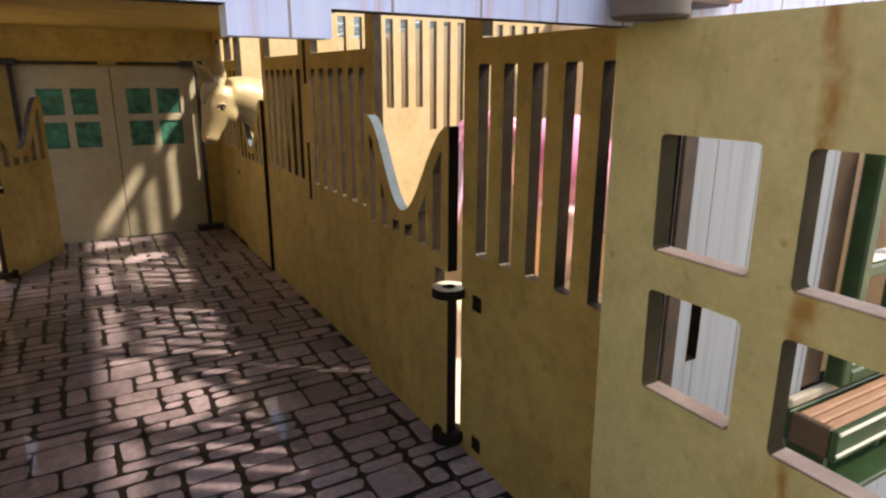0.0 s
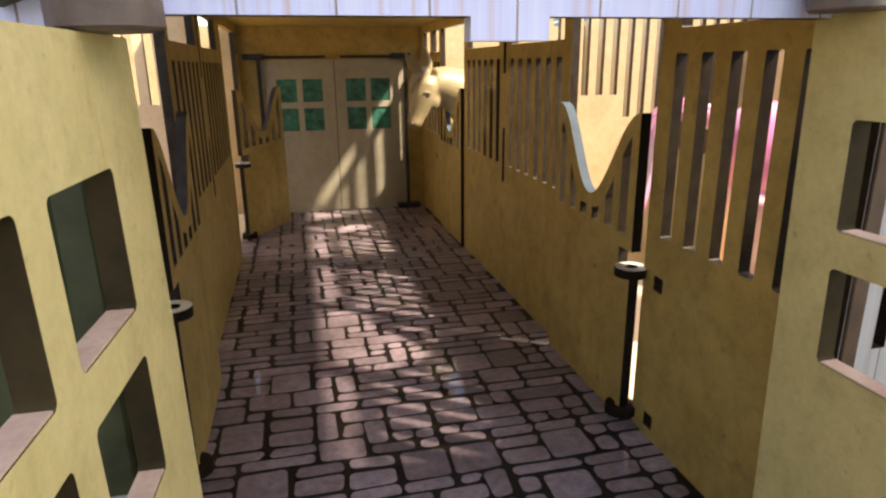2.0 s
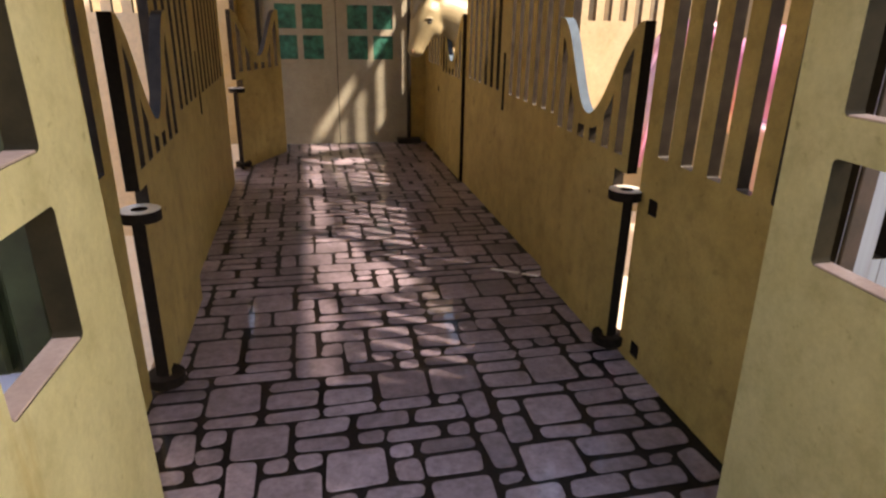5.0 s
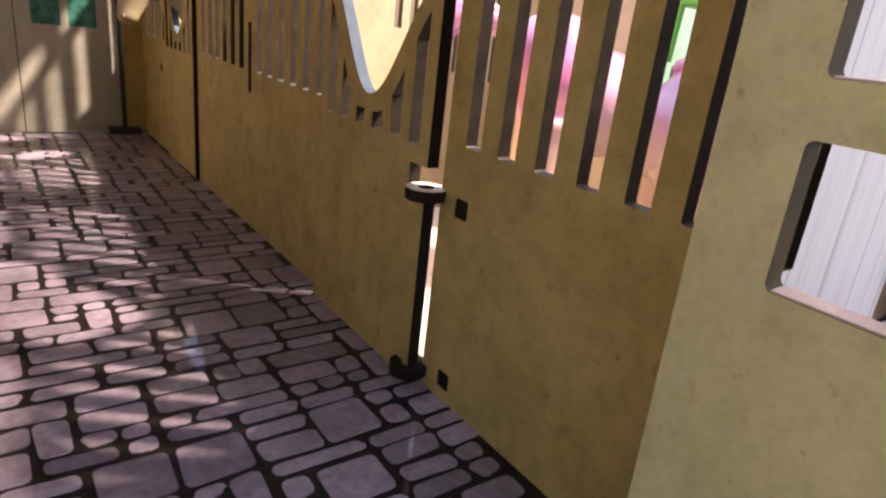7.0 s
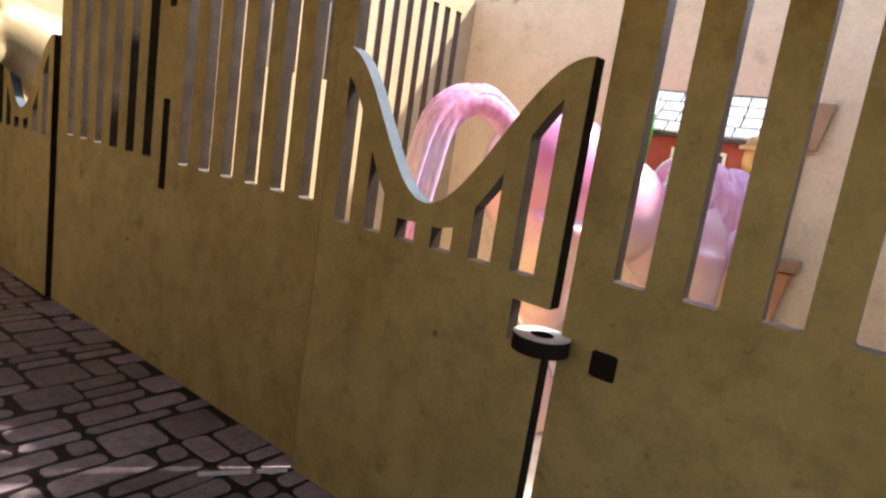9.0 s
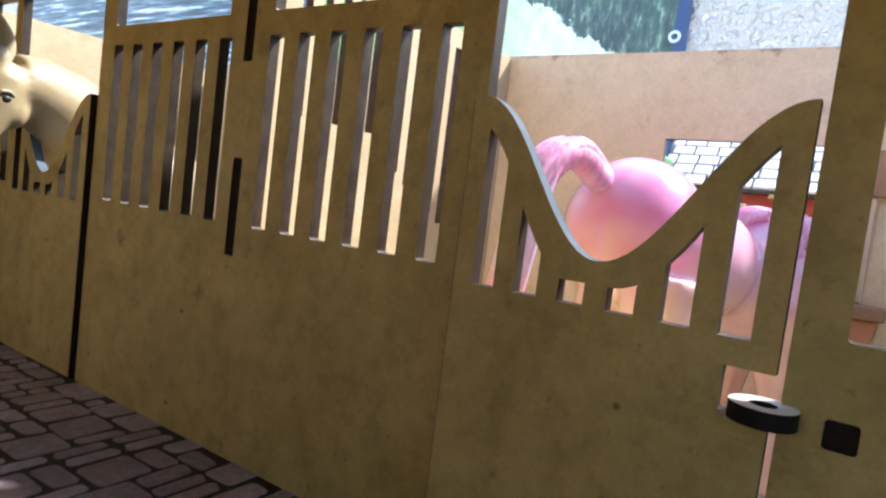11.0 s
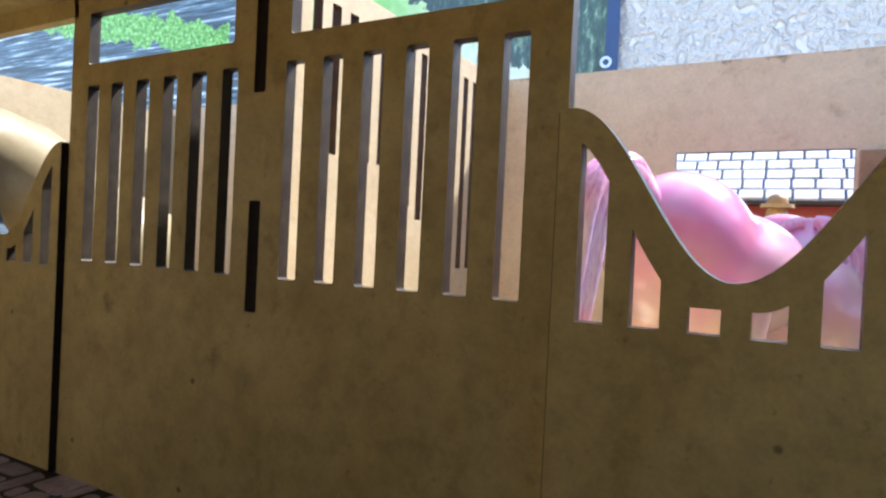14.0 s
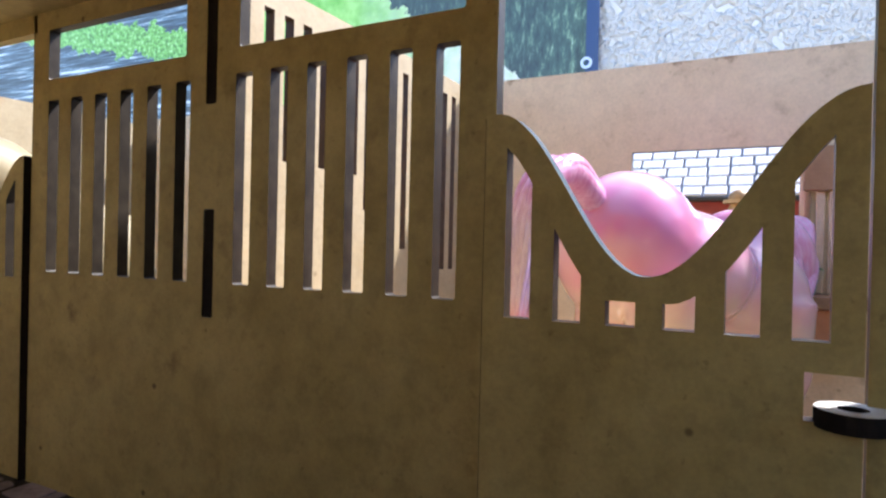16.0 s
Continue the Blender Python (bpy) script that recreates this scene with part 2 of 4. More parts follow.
def sheet(columns, thick, to3d, first=1):
    """A cut board: columns of (u0, u1, [(lo at u0, lo at u1, hi at u0, hi at u1), ...]), pushed out by thick. Faces take material 0, cut edges 1."""
    bm = bmesh.new()
    cache = {}

    def vert(u, v, d):
        k = (round(u, 4), round(v, 4), d)
        if k not in cache:
            cache[k] = bm.verts.new(to3d(u, v, d))
        return cache[k]

    def quad(pts, mat):
        vs = []
        for p in pts:
            w = vert(*p)
            if w not in vs:
                vs.append(w)
        if len(vs) > 2:
            try:
                bm.faces.new(vs).material_index = mat
            except ValueError:
                pass

    def uncovered(lo, hi, others):
        free = [(lo, hi)]
        for a, b in others:
            nxt = []
            for p, q in free:
                if b <= p + 1e-4 or a >= q - 1e-4:
                    nxt.append((p, q))
                    continue
                if a > p + 1e-4:
                    nxt.append((p, a))
                if b < q - 1e-4:
                    nxt.append((b, q))
            free = nxt
        return free

    for i, (u0, u1, ivs) in enumerate(columns):
        prev = [(w[1], w[3]) for w in columns[i - 1][2]] if i and abs(columns[i - 1][1] - u0) < 1e-4 else []
        foll = [(w[0], w[2]) for w in columns[i + 1][2]] if i + 1 < len(columns) and abs(columns[i + 1][0] - u1) < 1e-4 else []
        for l0, l1, h0, h1 in ivs:
            for d in (0, thick):
                quad([(u0, l0, d), (u1, l1, d), (u1, h1, d), (u0, h0, d)], 0)
            quad([(u0, l0, 0), (u1, l1, 0), (u1, l1, thick), (u0, l0, thick)], 1)
            quad([(u0, h0, 0), (u1, h1, 0), (u1, h1, thick), (u0, h0, thick)], 1)
            for p, q in uncovered(l0, h0, prev):
                quad([(u0, p, 0), (u0, q, 0), (u0, q, thick), (u0, p, thick)], first if i == 0 else 1)
            for p, q in uncovered(l1, h1, foll):
                quad([(u1, p, 0), (u1, q, 0), (u1, q, thick), (u1, p, thick)], 1)
    return bm


def holed(u0, u1, v0, v1, holes, thick, to3d):
    """A rectangular board with rectangular holes (a0, a1, b0, b1)."""
    us = sorted({u0, u1, *(min(max(h[k], u0), u1) for h in holes for k in (0, 1))})
    cols = []
    for a, b in zip(us, us[1:]):
        mid = (a + b) / 2
        cuts = sorted((h[2], h[3]) for h in holes if h[0] < mid < h[1])
        ivs, lo = [], v0
        for p, q in cuts:
            if p > lo + 1e-5:
                ivs.append((lo, lo, p, p))
            lo = max(lo, q)
        if lo < v1 - 1e-5:
            ivs.append((lo, lo, v1, v1))
        cols.append((a, b, ivs))
    return sheet(cols, thick, to3d)


def round_holed(u0, u1, v0, v1, holes, r, thick, to3d):
    """A board with rectangular holes whose corners are rounded by r."""
    us = {u0, u1}
    for a, c, _, _ in holes:
        for k in range(6):
            d = r * (1 - math.cos(math.pi / 2 * k / 5))
            us |= {round(a + d, 4), round(c - d, 4)}
    us = sorted(us)

    def ends(u, h):
        d = min(u - h[0], h[1] - u)
        s = 0.0 if d >= r else r - math.sqrt(max(0.0, r * r - (r - max(d, 0.0)) ** 2))
        return h[2] + s, h[3] - s
    cols = []
    for a, c in zip(us, us[1:]):
        cuts = sorted((h for h in holes if h[0] < (a + c) / 2 < h[1]), key=lambda h: h[2])
        ivs, lo = [], (v0, v0)
        for h in cuts:
            (p0, q0), (p1, q1) = ends(a, h), ends(c, h)
            ivs.append((*lo, p0, p1))
            lo = (q0, q1)
        ivs.append((*lo, v1, v1))
        cols.append((a, c, ivs))
    return sheet(cols, thick, to3d)


def tube(bm, path, radii, sides=10, mat=0, squash=1.0):
    """A round limb along path."""
    rings = []
    pts = [Vector(p) for p in path]
    for i, p in enumerate(pts):
        d = (pts[min(i + 1, len(pts) - 1)] - pts[max(i - 1, 0)]).normalized()
        s = d.cross(Vector((0, 0, 1)))
        s = s.normalized() if s.length > 1e-3 else Vector((1, 0, 0))
        t = s.cross(d).normalized()
        r = radii[i]
        rings.append([bm.verts.new(p + s * r * math.cos(a) + t * r * squash * math.sin(a)) for a in (2 * math.pi * k / sides for k in range(sides))])
    for a, b in zip(rings, rings[1:]):
        for k in range(sides):
            bm.faces.new((a[k], a[(k + 1) % sides], b[(k + 1) % sides], b[k])).material_index = mat
    for r in (rings[0], rings[-1]):
        bm.faces.new(r).material_index = mat
    return bm


def blob(bm, centre, radius, seg=20, turn=None):
    r = bmesh.ops.create_uvsphere(bm, u_segments=seg, v_segments=max(8, seg // 2 + 2), radius=1)
    m = Matrix.Translation(centre) @ (turn or Matrix()) @ Matrix.Diagonal((*radius, 1))
    bmesh.ops.transform(bm, matrix=m, verts=r["verts"])
    return r["verts"]


def wall_x(x):
    """u runs along y, v up, depth towards +x."""
    return lambda u, v, d: (x + d, u, v)


def wall_y(y):
    return lambda u, v, d: (u, y + d, v)


TH = 0.35
SLOT, PITCH = 0.58, 1.2
Z0, Z1, RAIL, WIN1, TOP = 6.92, 12.42, 13.1, 14.7, 15.3

# ---- the ground, the table, the stucco wall and two added light-blocking walls ----
stucco_m, nt_, b_ = material("white_stucco", 0.85)
v_ = tex_coord(nt_)
ridge_ = ramp(nt_, noise_tex(nt_, v_, 27, 3, 0.55), [(0.36, (0.15, 0.15, 0.15)), (0.46, (0.75, 0.75, 0.75)), (0.51, (1, 1, 1)), (0.56, (0.6, 0.6, 0.6)), (0.66, (0, 0, 0))])
bump(nt_, b_, ridge_, 1.0, 0.014)
nt_.links.new(ramp(nt_, noise_tex(nt_, v_, 4, 4), [(0.3, (0.88, 0.875, 0.83)), (0.7, (0.94, 0.93, 0.89))]), b_.inputs["Base Color"])
CONCRETE = mottled("concrete", (0.56, 0.545, 0.52), (0.46, 0.445, 0.42), 0.8, 3, 60, 0.002)

WARM = mottled("brown_render", (0.24, 0.185, 0.13), (0.17, 0.13, 0.09), 0.8, 4, 60, 0.002)
# Unseen wall, added to cut the sky light from the west.
tagged(obj("wall_sky_block", boxes((-196, -180, -140, 40, -78, 200), (-196, -180, 40, 700, -78, 40)), WARM), "unseen dark brown wall added to block sky light", "wall", kind="structure")
tagged(obj("ground", boxes((-3000, 3000, -3000, 3000, -84, -78)), CONCRETE), "grey concrete patio ground", "ground", kind="structure")
# Unseen wall, added so that its tall corner shades the stable front.
tagged(obj("wall_sun_block", boxes((150, 229, -160, -140, -78, 330), (-196, 150, -160, -140, -78, 45)), mottled("cream_render", (0.62, 0.55, 0.40), (0.54, 0.47, 0.33), 0.8, 4, 60, 0.002)), "unseen cream wall added to keep sun off the stable front", "wall", kind="structure")
tagged(obj("wall_stucco", boxes((156, 172, -15, 700, -78, 130)), stucco_m), "rough white stucco garden wall", "wall", kind="structure")

TABLE_TOP = mottled("table_board", (0.42, 0.31, 0.18), (0.34, 0.25, 0.14), 0.6)
table = thing("table", "plain wooden table that carries the toy stable", "table")
part("tabletop", boxes((-34, 62, -6.0, 64, -3.3, -0.8), bev=0.2), TABLE_TOP, table)
for lx in (-31, 59):
    for ly in (4, 61):
        part("leg", boxes((lx - 2, lx + 2, ly - 2, ly + 2, -78, -3.3), bev=0.2), TABLE_TOP, table)

# ---- floor, ceiling ----
PALE = mottled("pale_board_face", (0.80, 0.77, 0.68), (0.70, 0.66, 0.56), 0.6, 150, 900)
PALE_FLOOR = mottled("pale_board", (0.84, 0.76, 0.64), (0.75, 0.66, 0.53), 0.6, specks=0.5)
floor = tagged(obj("floor", boxes((-30, 26, -2.0, 57, -0.8, 0.0)), JOINT), "glossy printed cobblestone sheet on a board", "floor", kind="structure")
tagged(obj("ceiling", boxes((-7.2, 9.3, 6.97, 53.2, TOP, TOP + TH)), MDF), "raw fibreboard ceiling over the aisle", "ceiling", kind="structure")
for nm, x0, x1 in (("stall_floor_east", 8.87, 23.48), ("stall_floor_west", -23.0, -6.8)):
    tagged(obj(nm, boxes((x0, x1, 6.97, 52.5, 0.004, 0.12)), PALE_FLOOR), "pale board stall floor", "floor", kind="structure")


# ---- stall fronts ----
def slots(first, n, pitch=PITCH, width=SLOT, z0=Z0, z1=Z1):
    return [(first + i * pitch, first + i * pitch + width, z0, z1) for i in range(n)]


def front(name, x, y0, y1, holes, label):
    return tagged(obj(name, round_holed(y0, y1, 0.0, TOP, holes, 0.07, TH, wall_x(x)), [MDF, MDF_EDGE]), label, "wall", kind="structure")


LBL = "raw fibreboard stall front with cut slots"
RX = 8.5
front("wall_east_near", RX, 6.97, 15.4, slots(8.0, 6, 1.21) + [(8.0, 14.5, RAIL, WIN1)] + [(14.25, 14.75, 5.15, 5.65), (14.15, 14.65, 0.35, 0.85)], LBL)
MIDDLE = slots(22.7, 6, 1.185) + slots(30.9, 6, 1.2) + [(22.6, 29.1, RAIL, WIN1), (31.1, 37.5, RAIL, WIN1), (29.9, 30.3, 6.0, 8.9), (29.9, 30.3, 11.7, 15.0)]
front("wall_east_middle", RX, 21.85, 38.36, MIDDLE, LBL)
front("wall_east_far", RX, 45.0, 52.58, slots(45.6, 5) + [(45.6, 48.0, RAIL, WIN1), (48.8, 51.6, RAIL, WIN1), (46.65, 47.1, 5.0, 5.4)], LBL)
tagged(obj("beam_east", boxes((RX, RX + TH, 15.4, 21.85, WIN1, TOP), (RX, RX + TH, 38.15, 45.0, WIN1, TOP)), MDF), "raw fibreboard beam over the stall gates", "beam", kind="structure")


def gate_columns(width=6.36, notch=True):
    """u from the tip (0) to the fixed post (width): a curved V top, slots that follow it."""
    def side(u):
        return min(1.0, (3.25 - u) / 3.25 if u < 3.25 else (u - 3.25) / 2.85)

    def top(u):
        return 7.6 + 3.08 * (0.5 - 0.5 * math.cos(math.pi * side(u)))

    def cut(u):
        slope = 1.58 * math.sin(math.pi * side(u))
        return max(7.15, top(u) - (0.5 if u < 3.25 else 0.6) * math.hypot(1, slope))
    starts = [0.45 + 0.985 * i for i in range(6)]
    us = {0.0, width, *(width * k / 40 for k in range(41))}
    for s in starts:
        us |= {s, s + 0.53}
    us = sorted(us)
    keep = [us[0]]
    for u in us[1:]:
        if u - keep[-1] > 0.02:
            keep.append(u)
    us = keep
    cols = []
    for a, b in zip(us, us[1:]):
        mid = (a + b) / 2
        hole = any(s < mid < s + 0.53 for s in starts)
        if hole:
            ivs = [(0.12, 0.12, 6.7, 6.7), (cut(a), cut(b), top(a), top(b))]
        else:
            ivs = [(0.12, 0.12, top(a), top(b))]
        cols.append((a, b, ivs))
    # the notch for the ring
    out = []
    for a, b, ivs in cols:
        if notch and b <= 0.85:
            l0, l1, h0, h1 = ivs[0]
            ivs = [(l0, l1, 5.45, 5.45), (6.22, 6.22, h0, h1)] + ivs[1:]
        out.append((a, b, ivs))
    return out


def ring(bm, cx, cy, z0, z1, ro, ri, n=24, top=0):
    for k in range(n):
        a, b = 2 * math.pi * k / n, 2 * math.pi * (k + 1) / n
        c = [(cx + r * math.cos(t), cy + r * math.sin(t)) for r in (ro, ri) for t in (a, b)]
        lo = [bm.verts.new((*p, z0)) for p in c]
        hi = [bm.verts.new((*p, z1)) for p in c]
        bm.faces.new((lo[0], lo[1], hi[1], hi[0]))
        bm.faces.new((lo[2], lo[3], hi[3], hi[2]))
        bm.faces.new((hi[0], hi[1], hi[3], hi[2])).material_index = top
        bm.faces.new((lo[0], lo[1], lo[3], lo[2]))
    bmesh.ops.remove_doubles(bm, verts=bm.verts, dist=1e-4)
    return bm


# Sky reflection on the gates' top edges, painted as a blue-grey colour.
SKY_SHEEN_EDGE = mottled("sky_sheen_cut_edge", (0.085, 0.125, 0.165), (0.058, 0.085, 0.112), 0.7, 160, 1200)
SKY_SHEEN_EDGE.node_tree.nodes["Principled BSDF"].inputs["Specular IOR Level"].default_value = 0.15


def stall_gate(at, turn, label, flip=1, rings=(5.4, 0.3)):
    """Local: u along +y from the tip, thickness along +x (flip: -x)."""
    g = thing("stall_gate", label, "gate", at, turn, group="stall gates")
    bm = sheet(gate_columns(notch=bool(rings)), TH, lambda u, v, d: (flip * d, u, v), 2)
    bmesh.ops.recalc_face_normals(bm, faces=bm.faces)
    # Upward V-top edges of the east gates get the painted sky sheen.
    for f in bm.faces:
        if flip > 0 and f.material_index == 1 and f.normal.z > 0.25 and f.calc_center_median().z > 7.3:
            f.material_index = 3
    part("leaf", bm, [MDF, MDF_EDGE, BURNT, SKY_SHEEN_EDGE], g)
    part("charred_edge", boxes(tuple(sorted((flip * 0.004, flip * (TH - 0.004)))) + (6.361, 6.375, 0.13, 10.6)), MDF_EDGE, g, "charred end edge of the board")
    for z in rings:
        # Upper ring's top face is pale: the sunlight on it is painted in.
        bm = ring(bmesh.new(), flip * 0.12, 0.12, z, z + 0.3, 0.54, 0.22, top=1 if z > 1 else 0)
        part("hinge_ring", bm, [BURNT, PALE], g, "dark laser-cut ring that holds the gate pin")
    bm = bmesh.new()
    tube(bm, [(flip * 0.17, 0.17, 0.035), (flip * 0.17, 0.17, 0.13)], [0.16, 0.16], 12)
    part("pivot_pin", bm, BURNT, g, "short dark pivot pin under the gate")
    return g


GL = "raw fibreboard stall gate with a V-shaped top, closed"
stall_gate((RX - 0.45, 15.5, 0), 0, GL)
stall_gate((RX - 0.22, 38.42, 0), 0, GL, rings=())

for y0, z0, h in ((14.25, 5.15, 0.5), (14.15, 0.35, 0.5), (46.65, 5.0, 0.4), (29.9, 6.0, 2.9), (29.9, 11.7, 3.3)):
    w = {0.5: 0.5, 0.4: 0.45}.get(h, 0.4)
    tagged(obj("tab", boxes((RX + 0.06, RX + TH - 0.01, y0 + 0.003, y0 + w - 0.003, z0 + 0.003, z0 + h - 0.003)), BURNT), "burnt end of a board tab in its slot", "tab", kind="structure")

# the west side
LX = -6.45


def left_front(name, y0, y1, holes):
    bm = round_holed(y0, y1, 0.0, TOP, holes, 0.07, TH, lambda u, v, d: (LX - d, u, v))
    return tagged(obj(name, bm, [MDF, MDF_EDGE]), LBL, "wall", kind="structure")


left_front("wall_west_near", 6.97, 15.28, slots(7.95, 6, 1.21) + [(8.0, 14.5, RAIL, WIN1)])
left_front("wall_west_middle", 21.85, 40.0, MIDDLE + slots(38.2, 1))
left_front("wall_west_far", 50.2, 52.58, [(50.6, 52.0, RAIL, WIN1)])
tagged(obj("beam_west", boxes((LX - TH, LX, 15.28, 21.85, WIN1, TOP), (LX - TH, LX, 40.0, 50.2, WIN1, TOP)), MDF), "raw fibreboard beam over the stall gates", "beam", kind="structure")
stall_gate((LX + 0.5, 15.5, 0), 0, GL, -1)
stall_gate((LX + 0.35, 43.5, 0), -26, "raw fibreboard stall gate with a V-shaped top, ajar", -1)

# ---- partitions and back walls ----
def partition_holes(xs, sgn=1):
    out = []
    for x in xs:
        b = 10.5 if x < 15.2 else max(7.0, 9.3 - 0.55 * (x - 15.3))
        out.append((x, x + 0.42, b, 14.9))
    return out


PX = [10.2 + 0.85 * i for i in range(15)]
tagged(obj("partition_east", holed(8.87, 23.48, 0.13, 15.65, partition_holes(PX), TH, wall_y(30.1 - TH / 2)), [SUN_TONED_BOARD, SCORCH]), "slotted raw fibreboard partition between stalls", "wall", kind="structure")
tagged(obj("partition_west", holed(-22.98, LX - TH - 0.02, 0.13, 15.65, [(1.8 - x - 0.42, 1.8 - x, a, b) for x, _, a, b in partition_holes(PX)], TH, wall_y(30.1 - TH / 2)), [BRIGHTENED_BOARD, MDF_EDGE]), "slotted raw fibreboard partition between stalls", "wall", kind="structure")
BX = 23.5
tagged(obj("wall_back_east", holed(6.97, 53.0, 0, 15.75, [(15.95, 22.1, 5.6, 12.15)], TH, wall_x(BX)), [BRIGHTENED_BOARD, MDF_EDGE]), "raw fibreboard back wall with a window opening", "wall", kind="structure")
tagged(obj("wall_back_west", holed(6.97, 53.0, 0, 15.75, [(15.95, 22.1, 5.6, 12.15)], TH, wall_x(-23.35)), [BRIGHTENED_BOARD, MDF_EDGE]), "raw fibreboard back wall with a window opening", "wall", kind="structure")

# ---- rear wall with double doors ----
RY = 52.6
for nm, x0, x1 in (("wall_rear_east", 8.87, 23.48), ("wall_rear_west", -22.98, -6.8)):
    tagged(obj(nm, holed(x0, x1, 0, TOP, [], TH, wall_y(RY)), [SUN_TONED_BOARD, MDF_EDGE]), "raw fibreboard rear wall of the stalls, colour toned for sun", "wall", kind="structure")
tagged(obj("wall_rear", holed(-6.8, 8.87, 0, TOP, [(-4.6, 6.6, 0.0, 12.6)], TH, wall_y(RY)), [MDF, MDF_EDGE]), "raw fibreboard rear wall of the stable", "wall", kind="structure")
PANE = plain("green_window_film", (0.02, 0.15, 0.11), 0.5, vary=0.7, scale=160)


def rear_door(x0, x1, wx):
    d = thing("rear_door", "grey-washed rear stable door with four green panes, closed", "door", (0, RY - 0.26, 0), group="rear doors")
    w = (3.7 - 0.45) / 2
    holes = [(wx + i * (w + 0.45), wx + i * (w + 0.45) + w, z, z + 1.85) for i in (0, 1) for z in (6.95, 9.3)]
    part("leaf", holed(x0, x1, 0.035, 12.7, holes, 0.24, wall_y(0)), [REAR, MDF_EDGE], d)
    for a, c, e, f in holes:
        part("pane", boxes((a + 0.003, c - 0.003, 0.1, 0.14, e + 0.003, f - 0.003)), PANE, d, "dark green film pane")
    return d


rear_door(-4.9, 1.06, -3.65)
rear_door(1.12, 6.9, 2.0)
# Added strip that keeps daylight from leaking through the rear door seam.
tagged(obj("seam_light_block", boxes((0.8, 1.4, RY + 0.02, RY + 0.3, 0.0, 12.6)), BURNT), "added dark strip that blocks light at the rear door seam", "trim", kind="structure")
for x0, x1 in ((-6.1, 0.4), (1.6, 7.4)):
    rail = thing("door_rail", "black hanging rail above the rear doors", "rail", (0, RY - 0.55, 12.8), group="door rails")
    part("bar", boxes((x0, x1, 0, 0.2, 0, 0.2), bev=0.03), BLACK, rail)
    part("bracket", boxes((x0 if x0 < 0 else x1 - 1.6, x0 + 1.6 if x0 < 0 else x1, -0.5, 0.54, -0.1, 0.35), bev=0.05), BLACK, rail)
for x in (-4.9, 6.95):
    pole = thing("door_post", "thin black post with a foot beside the rear door", "post", (x, RY - 0.8, 0), group="door posts")
    bm = bmesh.new()
    tube(bm, [(0, 0, 0.4), (0, 0, 12.8)], [0.16, 0.16], 10)
    part("pole", bm, BLACK, pole)
    part("foot", boxes((-1.0, 1.0, -0.45, 0.45, 0.03, 0.45), bev=0.06), BLACK, pole)

# ---- facade and its open doors ----
FY = 6.6
tagged(obj("wall_front", holed(-23.3, 23.8, 0, 26, [(-4.7, 7.3, 0, 12.8), (7.6, 11.0, 0, 12.4), (11.0, 23.8, 0, 12.4), (11.0, 23.8, 16.4, 26), (-23.3, -9.0, 15.8, 26)], TH, wall_y(FY)), [LAVENDER, BURNT]), "pale printed board front of the stable", "wall", kind="structure")
tagged(obj("wall_front_wing", holed(7.6, 23.8, 0, 12.4, [(8.05, 8.35, 6.9, 8.75), (12.15, 16.9, 5.2, 10.75)], TH, wall_y(FY)), [GREY_BOARD, BURNT]), "pale grey striped board front beside the entrance", "wall", kind="structure")
part("header_tab", boxes((0.15, 1.3, FY, FY + TH, 12.48, 12.8)), LAVENDER, bpy.data.objects["wall_front"])


def arch():
    bm = bmesh.new()
    n = 40
    rows = []
    for k in range(n + 1):
        dx = -6.5 + 11.72 * k / n
        x = 1.0 + dx
        z = 14.13 - 0.03 * dx * dx
        rows.append([bm.verts.new(p) for p in ((x, FY - 0.5, z), (x, FY - 0.5, z + 0.86), (x, FY - 0.004, z + 0.86), (x, FY - 0.004, z))])
    for a, b in zip(rows, rows[1:]):
        for i in range(4):
            f = bm.faces.new((a[i], a[(i + 1) % 4], b[(i + 1) % 4], b[i]))
            f.material_index = 1 if i == 3 else 0
    bm.faces.new(rows[0])
    bm.faces.new(rows[-1])
    return bm


OLIVE_EDGE = mottled("olive_cut_edge", (0.10, 0.085, 0.038), (0.045, 0.037, 0.016), 0.7, 200, 1200)
tagged(obj("arch_trim", arch(), [RED_WOOD, OLIVE_EDGE]), "curved red wood-print trim over the entrance", "trim", kind="structure")


DARK_RED = mottled("dark_wood_print", (0.12, 0.06, 0.048), (0.045, 0.028, 0.026), 0.5, 260, 1200)
tagged(obj("entrance_jamb_trim", boxes((7.3, 7.64, FY - 0.09, FY - 0.004, 0, 12.38), bev=0.02), mottled("dark_brown_print", (0.06, 0.033, 0.022), (0.025, 0.016, 0.01), 0.6, 180, 900)), "dark red-brown printed wood strip beside the entrance", "trim", kind="structure")
foot = thing("arch_foot_trim", "dark red wood-print block at the foot of the arch", "trim", (0, FY, 0), kind="structure")
part("block", boxes((6.23, 7.3, -0.62, -0.004, 13.1, 14.25), bev=0.02), DARK_RED, foot)
part("side_plank", boxes((7.303, 7.9, -0.4, -0.004, 13.2, 14.05), bev=0.02), [RED_WOOD], foot)
part("lower_plank", boxes((6.45, 7.0, -0.2, -0.004, 12.55, 13.095), bev=0.02), [RED_WOOD], foot)

DOOR_EDGE = mottled("dark_door_edge", (0.045, 0.035, 0.018), (0.013, 0.011, 0.006), 0.7, 90, 1500)


DOOR_EDGE.node_tree.nodes["Principled BSDF"].inputs["Specular IOR Level"].default_value = 0.1
HINGE = mottled("dark_hinge_board", (0.15, 0.115, 0.10), (0.075, 0.056, 0.05), 0.5, 200, 1500)


